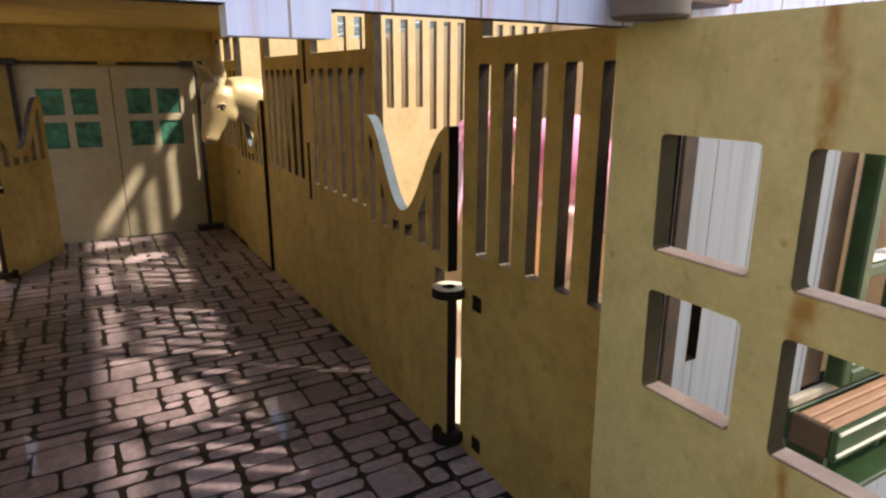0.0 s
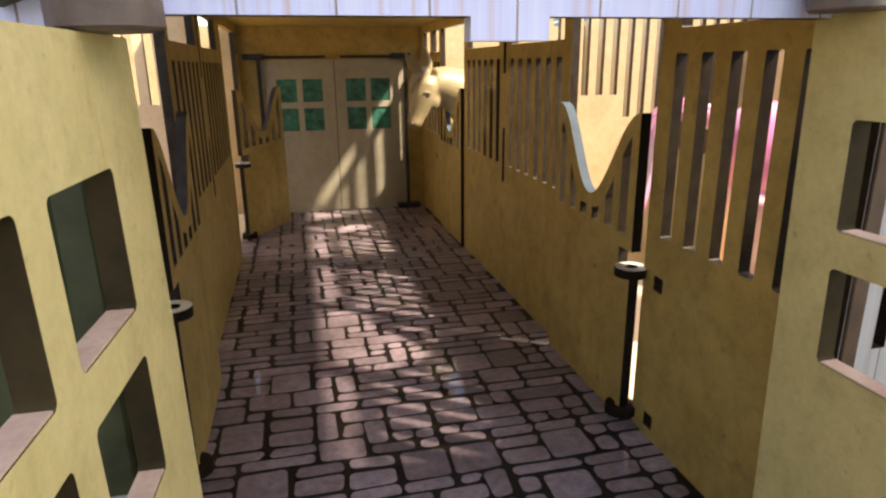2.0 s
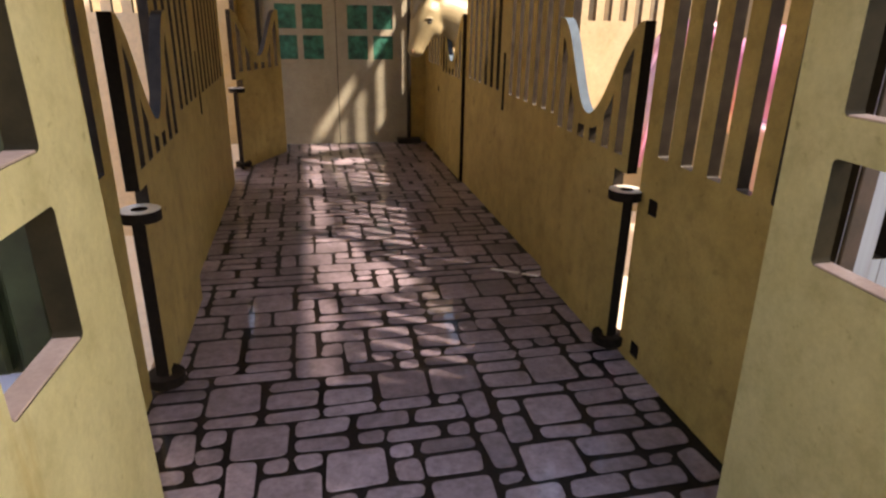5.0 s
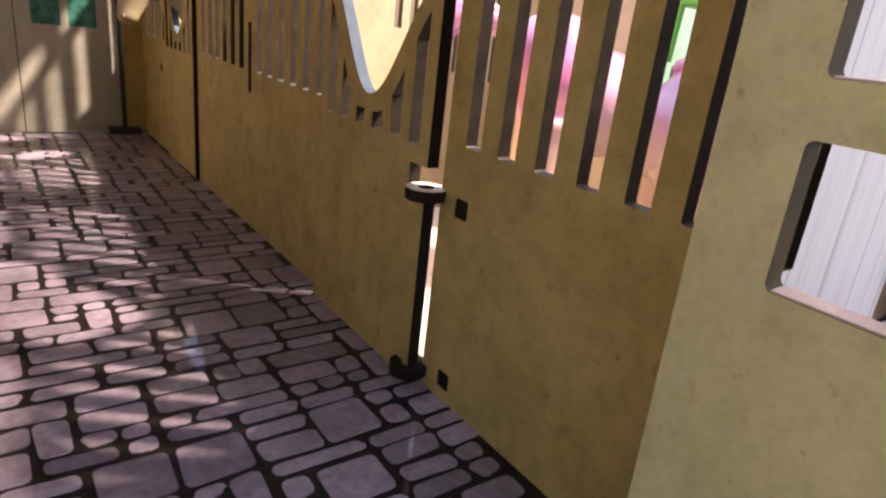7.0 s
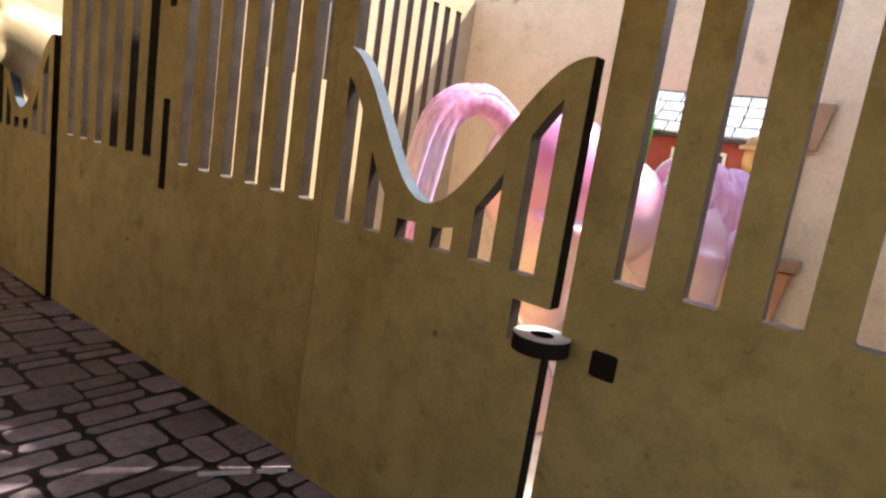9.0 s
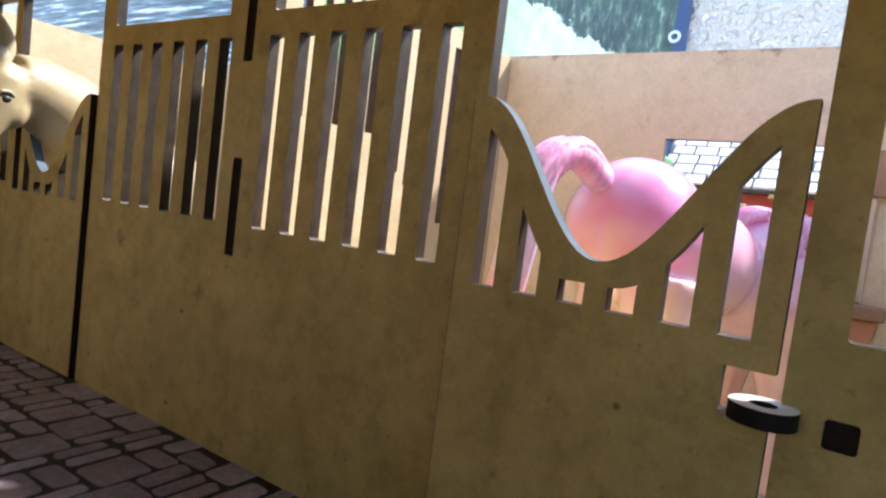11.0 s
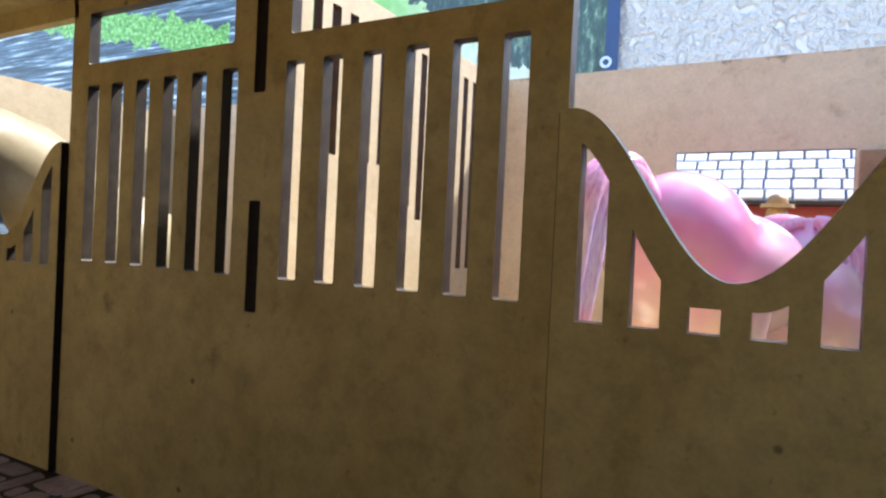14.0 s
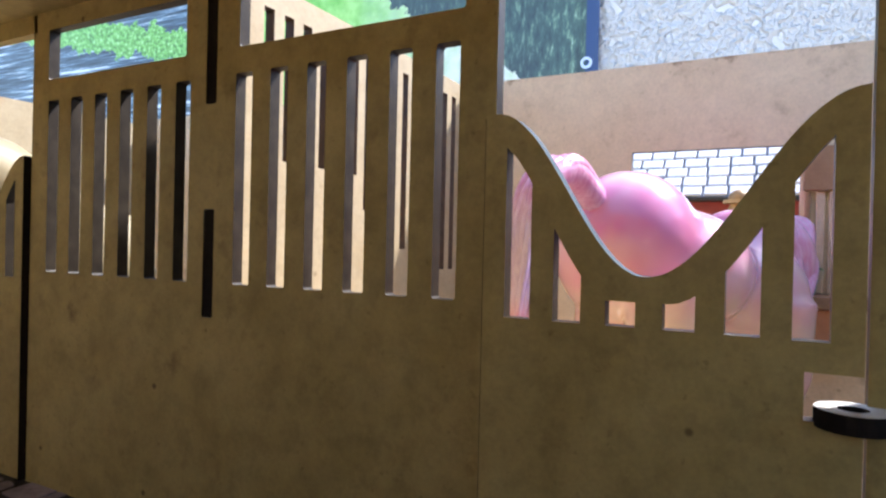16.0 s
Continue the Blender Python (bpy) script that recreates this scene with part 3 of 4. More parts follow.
HINGE_TOP = mottled("hinge_board_face", (0.30, 0.24, 0.13), (0.22, 0.17, 0.09), 0.6, 150, 900)
# Light on the door openings' lower edges, painted as pale pink strips.
LIT_LIP = mottled("lit_lower_edge", (0.48, 0.37, 0.31), (0.37, 0.265, 0.215), 0.6, 150, 1200)


def front_door(at, turn, lean, sgn, near, wide, heights, disc, paint=CREAM, top=12.82, size=0.61, post=(0.5, 0.33)):
    """A leaf that runs along -y from its hinge: near is the hinge-side margin, wide the openings' width, heights their lower and upper edges."""
    d = thing("front_door", "cream fibreboard entrance door with four openings, wide open", "door", at, turn, group="entrance doors")
    d.matrix_basis = pose(at[0] * CM, at[1] * CM, at[2] * CM, 0, lean, turn)
    holes = [(u, u + wide, z0, z1) for u in (-near - wide, -near - 2 * wide - 0.59) for z0, z1 in heights]
    part("leaf", round_holed(-2 * near - 2 * wide - 0.5, -0.05, 0.1, top, holes, 0.1, TH, lambda u, v, dd: (sgn * dd, u, v)), [paint, DOOR_EDGE], d)
    for u0, u1, z0, _ in holes:
        part("lit_lip", boxes((*sorted((sgn * 0.012, sgn * (TH - 0.012))), u0 + 0.07, u1 - 0.07, z0 - 0.004, z0 + 0.03), bev=0.008), LIT_LIP, d, "pale pinkish strip painted for light on the lower edge")
    for z0, z1 in ((0.04, 5.0), (5.08, top)):
        bm = bmesh.new()
        lo, hi = [[bm.verts.new((sgn * x, y, z)) for x, y in ((0.02, -0.046), post, (post[0], -0.046))] for z in (z0, z1)]
        bm.faces.new(lo)
        bm.faces.new(hi)
        for k in range(3):
            bm.faces.new((lo[k], lo[(k + 1) % 3], hi[(k + 1) % 3], hi[k]))
        part("hinge_post", bm, BURNT, d, "burnt black hinge post with a slanted face")
    bm = bmesh.new()
    tube(bm, [(*disc, top + z) for z in (0.01, 0.05, 0.34, 0.38)], [size - 0.04, size, size, size - 0.04], 28)
    block = smooth(part("hinge_block", bm, HINGE, d, "dark rounded hinge block"))
    bm = bmesh.new()
    tube(bm, [(*disc, top + z) for z in (0.375, 0.41)], [size - 0.07, size - 0.09], 28)
    part("cap", bm, HINGE_TOP, block, "raw board face on the hinge block")
    return d


front_door((6.25, 6.95, 0), 0, -1.2, 1, 1.05, 1.6, ((7.23, 8.92), (9.53, 11.3)), (-0.26, -0.9), CREAM_RUST, 12.85, 0.53, (1.0, 0.5))
front_door((-4.08, 7.15, 0), -3, -1.2, -1, 1.45, 1.8, ((7.05, 8.72), (9.33, 11.08)), (0.15, -1.2), top=12.55)

# ---- things ----
def remeshed(ob, voxel, rounds=4):
    m = ob.modifiers.new("remesh", "REMESH")
    m.mode, m.voxel_size, m.use_smooth_shade = "VOXEL", voxel, True
    s = ob.modifiers.new("smooth", "SMOOTH")
    s.iterations, s.factor = rounds, 0.6
    return ob


def pink_plastic():
    m, nt, b = material("pink_plastic", 0.22)
    vec = tex_coord(nt)
    pink = ramp(nt, noise_tex(nt, vec, 38, 2), [(0.34, (0.82, 0.52, 0.65)), (0.5, (0.77, 0.32, 0.50)), (0.68, (0.72, 0.20, 0.40))])
    peach = ramp(nt, noise_tex(nt, vec, 60, 3), [(0.35, (0.82, 0.60, 0.49)), (0.65, (0.79, 0.47, 0.44))])
    sep = nt.nodes.new("ShaderNodeSeparateXYZ")
    nt.links.new(vec, sep.inputs["Vector"])
    wave = nt.nodes.new("ShaderNodeMath")
    wave.operation = "MULTIPLY_ADD"
    wave.inputs[1].default_value = 0.05
    nt.links.new(noise_tex(nt, vec, 30, 2), wave.inputs[0])
    nt.links.new(sep.outputs["Z"], wave.inputs[2])
    spray = nt.nodes.new("ShaderNodeMapRange")
    spray.inputs["From Min"].default_value, spray.inputs["From Max"].default_value = 0.084, 0.110
    nt.links.new(wave.outputs[0], spray.inputs["Value"])
    c = mix(nt, peach, pink, spray.outputs["Result"])
    nt.links.new(c, b.inputs["Base Color"])
    b.inputs["Subsurface Weight"].default_value = 0.15
    b.inputs["Subsurface Radius"].default_value = (0.004, 0.002, 0.002)
    b.inputs["Coat Weight"].default_value = 1.0
    b.inputs["Coat Roughness"].default_value = 0.14
    return m


PINK = pink_plastic()


def hair_material(name, a, c, lilac=1.0):
    m, nt, b = material(name, 0.3)
    vec = tex_coord(nt, (1, 1, 0.3))
    f = noise_tex(nt, vec, 700, 3)
    low = nt.nodes.new("ShaderNodeSeparateXYZ")
    nt.links.new(tex_coord(nt), low.inputs["Vector"])
    fade = nt.nodes.new("ShaderNodeMapRange")
    fade.inputs["From Min"].default_value, fade.inputs["From Max"].default_value = 0.04, 0.10
    nt.links.new(low.outputs["Z"], fade.inputs["Value"])
    band = ramp(nt, fade.outputs["Result"], [(0.3, (0.0, 0.0, 0.0)), (0.45, (lilac, lilac, lilac)), (0.75, (lilac, lilac, lilac)), (0.98, (0.0, 0.0, 0.0))])
    tint = mix(nt, ramp(nt, f, [(0.35, a), (0.65, c)]), ramp(nt, f, [(0.35, (0.50, 0.36, 0.66)), (0.65, (0.66, 0.52, 0.80))]), band)
    nt.links.new(tint, b.inputs["Base Color"])
    bump(nt, b, f, 0.35, 0.0003)
    b.inputs["Coat Weight"].default_value = 0.7
    b.inputs["Coat Roughness"].default_value = 0.15
    return m


HAIR = hair_material("pink_moulded_hair", (0.68, 0.22, 0.42), (0.80, 0.40, 0.60))
MANE = hair_material("pink_moulded_mane", (0.80, 0.31, 0.48), (0.88, 0.50, 0.66), 0.08)


def strand(bm, path, r0, r1, n=10):
    pts = []
    P = [Vector(p) for p in path]
    for k in range(n + 1):
        t = k / n * (len(P) - 1)
        i = min(int(t), len(P) - 2)
        f = t - i
        a, b, c, d = P[max(i - 1, 0)], P[i], P[i + 1], P[min(i + 2, len(P) - 1)]
        pts.append(0.5 * (2 * b + (c - a) * f + (2 * a - 5 * b + 4 * c - d) * f * f + (3 * b - a - 3 * c + d) * f ** 3))
    rad = [(r0 + (r1 - r0) * k / n) * (0.55 + 0.45 * math.sin(math.pi * min(1, 0.12 + k / n))) for k in range(n + 1)]
    tube(bm, pts, rad, 8)


def toy_pony():
    p = thing("toy_pony", "glossy pink plastic toy pony with pink and lavender mane and tail", "toy pony", (18.8, 18.8, 0.12), 53)
    bm = bmesh.new()
    blob(bm, (0.7, 2.6, 7.98), (2.3, 2.35, 2.52), 28)
    blob(bm, (0.3, 0.9, 7.3), (2.2, 2.7, 2.05), 24)
    blob(bm, (0, -2.3, 6.5), (1.75, 1.95, 1.9), 24)
    tube(bm, [(0, -2.3, 7.0), (0.3, -3.0, 8.1), (0.9, -3.4, 8.7)], [1.45, 1.2, 1.05], 16)
    blob(bm, (1.8, -3.5, 8.5), (1.5, 1.05, 1.1), 20)
    blob(bm, (3.1, -3.6, 8.0), (0.8, 0.75, 0.7), 16)
    for sx in (-1, 1):
        tube(bm, [(sx * 1.15, 2.6, 6.8), (sx * 1.3, 3.0, 4.0), (sx * 1.3, 2.8, 1.6), (sx * 1.3, 2.7, 0.0)], [1.3, 1.0, 0.75, 0.95], 14)
        tube(bm, [(sx * 1.0, -2.5, 6.4), (sx * 1.1, -2.6, 3.8), (sx * 1.1, -2.5, 1.6), (sx * 1.1, -2.5, 0.0)], [1.1, 0.85, 0.7, 0.9], 14)
    remeshed(part("body", bm, PINK, p), 0.0013, 14)
    rnd = random.Random(3)
    back = p.matrix_basis.inverted()
    way = [(16.0, 21.4, 9.1), (15.05, 21.7, 9.8), (13.75, 22.0, 10.25), (12.75, 22.4, 9.4), (12.4, 22.6, 7.3), (12.2, 22.9, 4.8)]
    way = [tuple((back @ (Vector(q) * CM)) / CM) for q in way]
    bm = bmesh.new()
    strand(bm, way, 0.5, 0.45, 18)
    tail = smooth(part("tail", bm, HAIR, p, "arched pink moulded tail"), 60)
    for k in range(20):
        dx, dy, dz = rnd.uniform(-0.4, 0.4), rnd.uniform(-0.4, 0.4), rnd.uniform(-0.2, 0.3)
        bm = bmesh.new()
        strand(bm, [(x + dx * min(1, 0.3 + 0.2 * q), y + dy * min(1, 0.3 + 0.2 * q), z + dz) for q, (x, y, z) in enumerate(way)], 0.22, 0.13 + 0.1 * rnd.random(), 18)
        smooth(part("lock", bm, HAIR, tail), 60)
    bm = bmesh.new()
    strand(bm, [(-0.1, -3.0, 8.5), (-0.5, -3.5, 8.2), (-0.7, -3.6, 6.8), (-0.6, -3.5, 5.2)], 0.9, 0.55, 14)
    mane = smooth(part("mane", bm, MANE, p, "wavy pink moulded mane"), 60)
    for k in range(22):
        y = -2.4 - 0.07 * k
        s = -1 if k % 3 else 1
        dz, w = rnd.uniform(-0.25, 0.25), rnd.uniform(-0.3, 0.3)
        low = rnd.uniform(4.4, 5.6)
        bm = bmesh.new()
        strand(bm, [(0.15 * s, y, 8.95 + dz), (s * 0.65, y - 0.1 + w, 8.75 + dz), (s * 1.0, y - 0.2 - w, 7.6 + dz), (s * (1.05 + w), y - 0.1 + w, 6.3 + dz), (s * 0.9, y - w, low)], 0.3, 0.15, 16)
        smooth(part("lock", bm, MANE, mane), 60)
    return p


toy_pony()

CREAM_PLASTIC = mottled("cream_plastic", (0.35, 0.292, 0.175), (0.265, 0.21, 0.118), 0.45, 60, 900)
NOSTRIL = plain("brown_paint", (0.16, 0.085, 0.04), 0.5)
FORELOCK = mottled("pale_mane", (0.42, 0.38, 0.28), (0.30, 0.26, 0.18), 0.5, 120, 800)


def leaf_ear(base, tip, side, width, thick=0.1):
    """A broad pointed ear with a hollow front, from base to tip."""
    bm = bmesh.new()
    base, tip, side = Vector(base), Vector(tip), Vector(side).normalized()
    out = (tip - base).cross(side).normalized()
    rows = []
    for k in range(9):
        t = k / 8
        w = width * math.sin(math.pi * min(1.0, 0.16 + 0.84 * t)) ** 0.8 if k < 8 else 0.02
        c = base.lerp(tip, t)
        ring_ = []
        for q in range(12):
            ang = 2 * math.pi * q / 12
            hollow = -0.55 * thick * math.cos(ang * 2) if 0 < math.sin(ang) else 0.0
            ring_.append(bm.verts.new(c + side * w * math.cos(ang) + out * (thick * math.sin(ang) * 1.6 + hollow)))
        rows.append(ring_)
    for p, q in zip(rows, rows[1:]):
        for k in range(12):
            bm.faces.new((p[k], p[(k + 1) % 12], q[(k + 1) % 12], q[k]))
    bm.faces.new(rows[0])
    bm.faces.new(rows[-1])
    return bm


def toy_horse():
    h = thing("toy_horse", "cream plastic toy horse with broad ears looking over its gate", "toy horse", (0, 0, 0.12))
    bm = bmesh.new()
    tube(bm, [(12.6, 44.4, 7.6), (10.9, 43.6, 9.0), (9.3, 43.0, 10.2), (7.9, 42.5, 10.7), (7.1, 42.2, 10.8)], [2.5, 2.1, 1.65, 1.3, 1.05], 22)
    tube(bm, [(7.0, 42.15, 11.3), (6.75, 42.1, 10.7), (6.45, 42.0, 9.8), (6.1, 41.9, 8.9), (5.85, 41.8, 8.25)], [0.8, 1.1, 1.0, 0.72, 0.55], 20)
    blob(bm, (5.85, 41.8, 8.2), (0.58, 0.6, 0.48), 16)
    blob(bm, (7.05, 42.0, 9.7), (0.72, 0.75, 0.8), 16)
    blob(bm, (14.6, 45.2, 7.1), (3.4, 2.5, 2.5), 24)
    for x, y in ((12.2, 43.0), (12.4, 45.8), (16.6, 44.2), (16.6, 46.8)):
        tube(bm, [(x, y, 6.4), (x, y, 3.2), (x, y, 1.2), (x, y, 0.0)], [1.0, 0.6, 0.5, 0.72], 12)
    remeshed(part("body", bm, CREAM_PLASTIC, h), 0.0012, 5)
    bm = leaf_ear((6.35, 41.7, 11.45), (5.15, 41.2, 12.75), (0.5, -0.6, 0.55), 0.42)
    smooth(part("ear", bm, CREAM_PLASTIC, h, "broad cream ear held outwards"), 60)
    bm = leaf_ear((6.75, 42.2, 11.25), (6.85, 42.6, 13.15), (0.9, -0.45, 0.0), 0.5)
    smooth(part("ear", bm, CREAM_PLASTIC, h, "broad cream ear held upright"), 60)
    bm = bmesh.new()
    tube(bm, [(6.9, 42.2, 11.6), (6.2, 41.9, 11.5), (5.75, 41.7, 10.8), (5.6, 41.65, 10.1)], [0.42, 0.46, 0.36, 0.1], 14)
    remeshed(part("forelock", bm, FORELOCK, h, "pale moulded forelock"), 0.0012, 4)
    bm = bmesh.new()
    blob(bm, (6.62, 41.08, 10.0), (0.18, 0.1, 0.15), 14)
    eye = part("eye", bm, BLACK, h, "dark painted eye")
    bm = bmesh.new()
    tube(bm, [(6.3, 41.08, 10.05), (6.45, 41.0, 10.24), (6.68, 40.98, 10.27), (6.9, 41.06, 10.14)], [0.05, 0.07, 0.07, 0.04], 8)
    part("eyelid", bm, FORELOCK, eye)
    for y, x in ((41.32, 5.55), (42.22, 5.5)):
        bm = bmesh.new()
        blob(bm, (x, y, 8.15), (0.1, 0.12, 0.13), 10)
        part("nostril", bm, NOSTRIL, h, "brown painted nostril")
    return h


toy_horse()

# what stands behind the back wall
SHINGLE = plain("white_painted_shingle", (0.72, 0.74, 0.80), 0.5, vary=0.1, scale=300)
RED = plain("red_barn_paint", (0.30, 0.03, 0.022), 0.45, vary=0.2)
WHITE = plain("white_plastic", (0.75, 0.76, 0.76), 0.35, vary=0.05)
barn = thing("toy_barn", "red toy barn with a white shingled roof", "toy building", (39.3, 16.6, -0.8))
part("wall", boxes((0, 9, -9.4, 9.4, 0, 12.0)), RED, barn)
part("roof_board", boxes((-1.4, 9.6, -9.7, 9.7, 12.0, 12.2)), BLACK, barn)
ROOF_GREY = plain("blue_grey_roof_board", (0.16, 0.18, 0.22), 0.6)
roof = part("roof", boxes((-0.1, 9.4, -9.7, 9.7, -0.15, -0.01)), ROOF_GREY, barn, "blue-grey roof board")
roof.matrix_basis = pose(-1.3 * CM, 0, 12.25 * CM, 0, -42, 0)
for r in range(9):
    y = -9.7 - (0.9 if r % 2 else 0)
    rnd = random.Random(r)
    while y < 9.6:
        w = rnd.uniform(1.15, 1.5)
        a, c = max(y + 0.08, -9.7), min(y + w - 0.08, 9.7)
        if c > a + 0.2:
            part("shingle", boxes((r * 1.02 + rnd.uniform(-0.05, 0.05), r * 1.02 + 0.82, a, c, 0.0, 0.18), bev=0.04), SHINGLE, roof)
        y += w
win = part("window", boxes(*[(-0.14, -0.004, 4.4 + p, 4.4 + q, 8.4 + s, 8.4 + t) for p, q, s, t in ((0, 0.2, 0, 3.0), (3.2, 3.4, 0, 3.0), (0.2, 3.2, 2.8, 3.0), (0.2, 3.2, 0, 0.2), (1.6, 1.8, 0.2, 2.8))]), WHITE, barn, "white window frame")
part("pane", boxes((-0.05, -0.006, 4.6, 7.6, 8.6, 11.2)), BLACK, win, "dark pane")

GREEN = plain("green_plastic", (0.035, 0.22, 0.035), 0.3, vary=0.15)
tractor = thing("toy_tractor", "green toy tractor with black tyres", "toy tractor", (35.8, 28.4, -0.8), 180)
tractor.scale = (1.2, 1.2, 1.2)
part("chassis", boxes((-1.6, 1.6, -2.4, 2.6, 2.6, 5.2), bev=0.3), GREEN, tractor)
part("cab", boxes((-1.3, 1.3, 0.2, 2.4, 5.2, 8.3), bev=0.35), BLACK, tractor, "black cab")
part("roof", boxes((-1.5, 1.5, 0.0, 2.6, 10.9, 11.4), bev=0.15), GREEN, tractor)
for px, py in ((-1.35, 0.15), (1.35, 0.15), (-1.35, 2.4), (1.35, 2.4)):
    bm = bmesh.new()
    tube(bm, [(px, py, 8.2), (px * 0.95, py + 0.1, 11.0)], [0.2, 0.2], 8)
    part("pillar", bm, GREEN, tractor)
for px in (-1.8, 1.8):
    for py, r in ((1.4, 2.3), (-1.9, 1.6)):
        bm = bmesh.new()
        tube(bm, [(px - 0.5, py, r), (px + 0.5, py, r)], [r, r], 24)
        bmesh.ops.bevel(bm, geom=[e for e in bm.edges if len(e.link_faces) == 2 and any(len(f.verts) > 4 for f in e.link_faces)], offset=0.15, segments=2, affect="EDGES")
        part("tyre", bm, BLACK, tractor)


def toy_farmer():
    bm = bmesh.new()
    blob(bm, (0, 0, 9.15), (0.5, 0.52, 0.72), 16)
    tube(bm, [(0, 0, 9.55), (0, 0, 9.72)], [0.8, 0.76], 20)
    blob(bm, (0, 0, 9.78), (0.5, 0.52, 0.42), 16)
    tube(bm, [(0, 0, 8.6), (0, 0, 7.8), (0, 0, 5.0), (0, 0, 4.2)], [0.35, 1.15, 1.0, 0.95], 14)
    for s in (-1, 1):
        tube(bm, [(0, s * 1.0, 7.6), (0.2, s * 1.5, 6.0), (0.3, s * 1.4, 4.6)], [0.42, 0.36, 0.28], 10)
        tube(bm, [(0, s * 0.5, 4.4), (0, s * 0.55, 2.0), (0, s * 0.55, 0.0)], [0.55, 0.45, 0.5], 10)
    return tagged(smooth(obj("toy_figure", bm, plain("tan_plastic", (0.34, 0.21, 0.08), 0.45, vary=0.3)), 50), "small tan plastic figure with a brimmed hat", "toy figure")


figure = toy_farmer()
figure.location = (34.7 * CM, 18.5 * CM, -0.008)
figure.scale = (1.05, 1.05, 1.21)

WOOD = mottled("brown_stained_wood", (0.42, 0.26, 0.14), (0.30, 0.17, 0.09), 0.55, 80, 800)
DARK_WOOD = mottled("dark_brown_wood", (0.12, 0.07, 0.04), (0.065, 0.037, 0.02), 0.55, 120, 900)
PALE_WOOD = mottled("pale_planed_wood", (0.72, 0.57, 0.40), (0.60, 0.45, 0.30), 0.6, 80, 800)
TERRA = plain("terracotta", (0.50, 0.24, 0.12), 0.6, vary=0.15)
shutter = thing("window_shutter", "stained wooden frame with a ledge beside the back window", "shutter", (23.48, 0, 0))


def tapered(y0, y1, z0, y2, y3, z1, x0):
    """A board on the back wall whose lower edge runs y0 to y1 and upper edge y2 to y3."""
    bm = bmesh.new()
    a_, c_ = [[bm.verts.new((x, y, z)) for y, z in ((y0, z0), (y1, z0), (y3, z1), (y2, z1))] for x in (x0, -0.02)]
    bm.faces.new(a_)
    bm.faces.new(c_)
    for k in range(4):
        bm.faces.new((a_[k], a_[(k + 1) % 4], c_[(k + 1) % 4], c_[k]))
    bmesh.ops.bevel(bm, geom=list(bm.edges), offset=0.04, segments=1, affect="EDGES")
    return bm


part("top_board", tapered(14.1, 15.85, 10.4, 13.8, 15.85, 12.05, -0.3), WOOD, shutter)
for y0, y1 in ((14.45, 15.0), (15.14, 15.42)):
    part("stile", boxes((-0.16, -0.02, y0, y1, 6.62, 10.38), bev=0.04), PALE_WOOD, shutter, "pale wooden upright")
part("stile", boxes((-0.2, -0.02, 15.6, 15.78, 6.62, 10.38), bev=0.03), WOOD, shutter)
part("ledge", boxes((-0.75, -0.02, 13.7, 15.95, 6.1, 6.58), bev=0.05), WOOD, shutter)
part("bracket", tapered(14.2, 15.7, 4.0, 13.9, 15.8, 6.06, -0.5), TERRA, shutter, "orange-brown bracket board")

pot = thing("ledge_plant", "tiny green plant in a teal pot on the wooden ledge", "plant", (23.1, 15.6, 6.585))
bm = bmesh.new()
tube(bm, [(0, 0, 0), (0, 0, 0.42), (0, 0, 0.48), (0, 0, 0.55)], [0.2, 0.27, 0.31, 0.31], 14)
smooth(part("pot", bm, plain("teal_plastic", (0.03, 0.24, 0.26), 0.4), pot), 40)
LEAF = plain("plant_green", (0.05, 0.26, 0.04), 0.5, vary=0.3)
for k in range(9):
    bm = bmesh.new()
    ang, out_ = k * 2.4, 0.16 + 0.03 * (k % 4)
    dx_, dy_ = math.cos(ang), math.sin(ang)
    pts_ = [(0.08 * dx_, 0.08 * dy_, 0.5), (out_ * dx_, out_ * dy_, 0.85), ((out_ + 0.14) * dx_, (out_ + 0.14) * dy_, 0.98), ((out_ + 0.26) * dx_, (out_ + 0.26) * dy_, 0.9)]
    tube(bm, pts_, [0.03, 0.09, 0.1, 0.015], 6, squash=0.3)
    smooth(part("leaf", bm, LEAF, pot), 60)

# ---- outside the front: window with planter ----
PALE_TRIM = mottled("weathered_pale_trim", (0.46, 0.42, 0.33), (0.34, 0.31, 0.24), 0.6, 200, 900)
GREENP = plain("green_paint", (0.022, 0.06, 0.022), 0.4, vary=0.3, scale=200)
window_1 = thing("window_1", "green-framed front window with cross bars", "window", (0, FY, 0), kind="structure")
for a in ((12.98, 13.34, -0.45, -0.02, 5.25, 10.7), (16.5, 16.86, -0.45, -0.02, 5.25, 10.7), (13.34, 16.5, -0.45, -0.02, 10.3, 10.7), (13.34, 16.5, -0.45, -0.02, 5.25, 5.6), (13.34, 16.5, -0.38, -0.1, 7.8, 8.1), (14.75, 15.05, -0.38, -0.1, 5.6, 7.8), (14.75, 15.05, -0.38, -0.1, 8.1, 10.3)):
    part("window_frame", boxes(a, bev=0.05), GREENP, window_1)
part("jamb", boxes((12.16, 12.95, 0.02, TH + 0.5, 5.25, 10.7), bev=0.04), DARK_WOOD, window_1, "dark brown stained jamb board")
for z in (5.62, 8.12):
    part("ledge", boxes((13.36, 16.48, -0.3, 0.15, z, z + 0.07), bev=0.015), PALE, window_1, "pale thin ledge")
CLAY = mottled("dull_terracotta_board", (0.42, 0.235, 0.15), (0.31, 0.17, 0.105), 0.65, 150, 900)
planter = thing("window_planter", "dark green planter box with terracotta planks under the front window", "planter", (11.55, FY, 4.25))
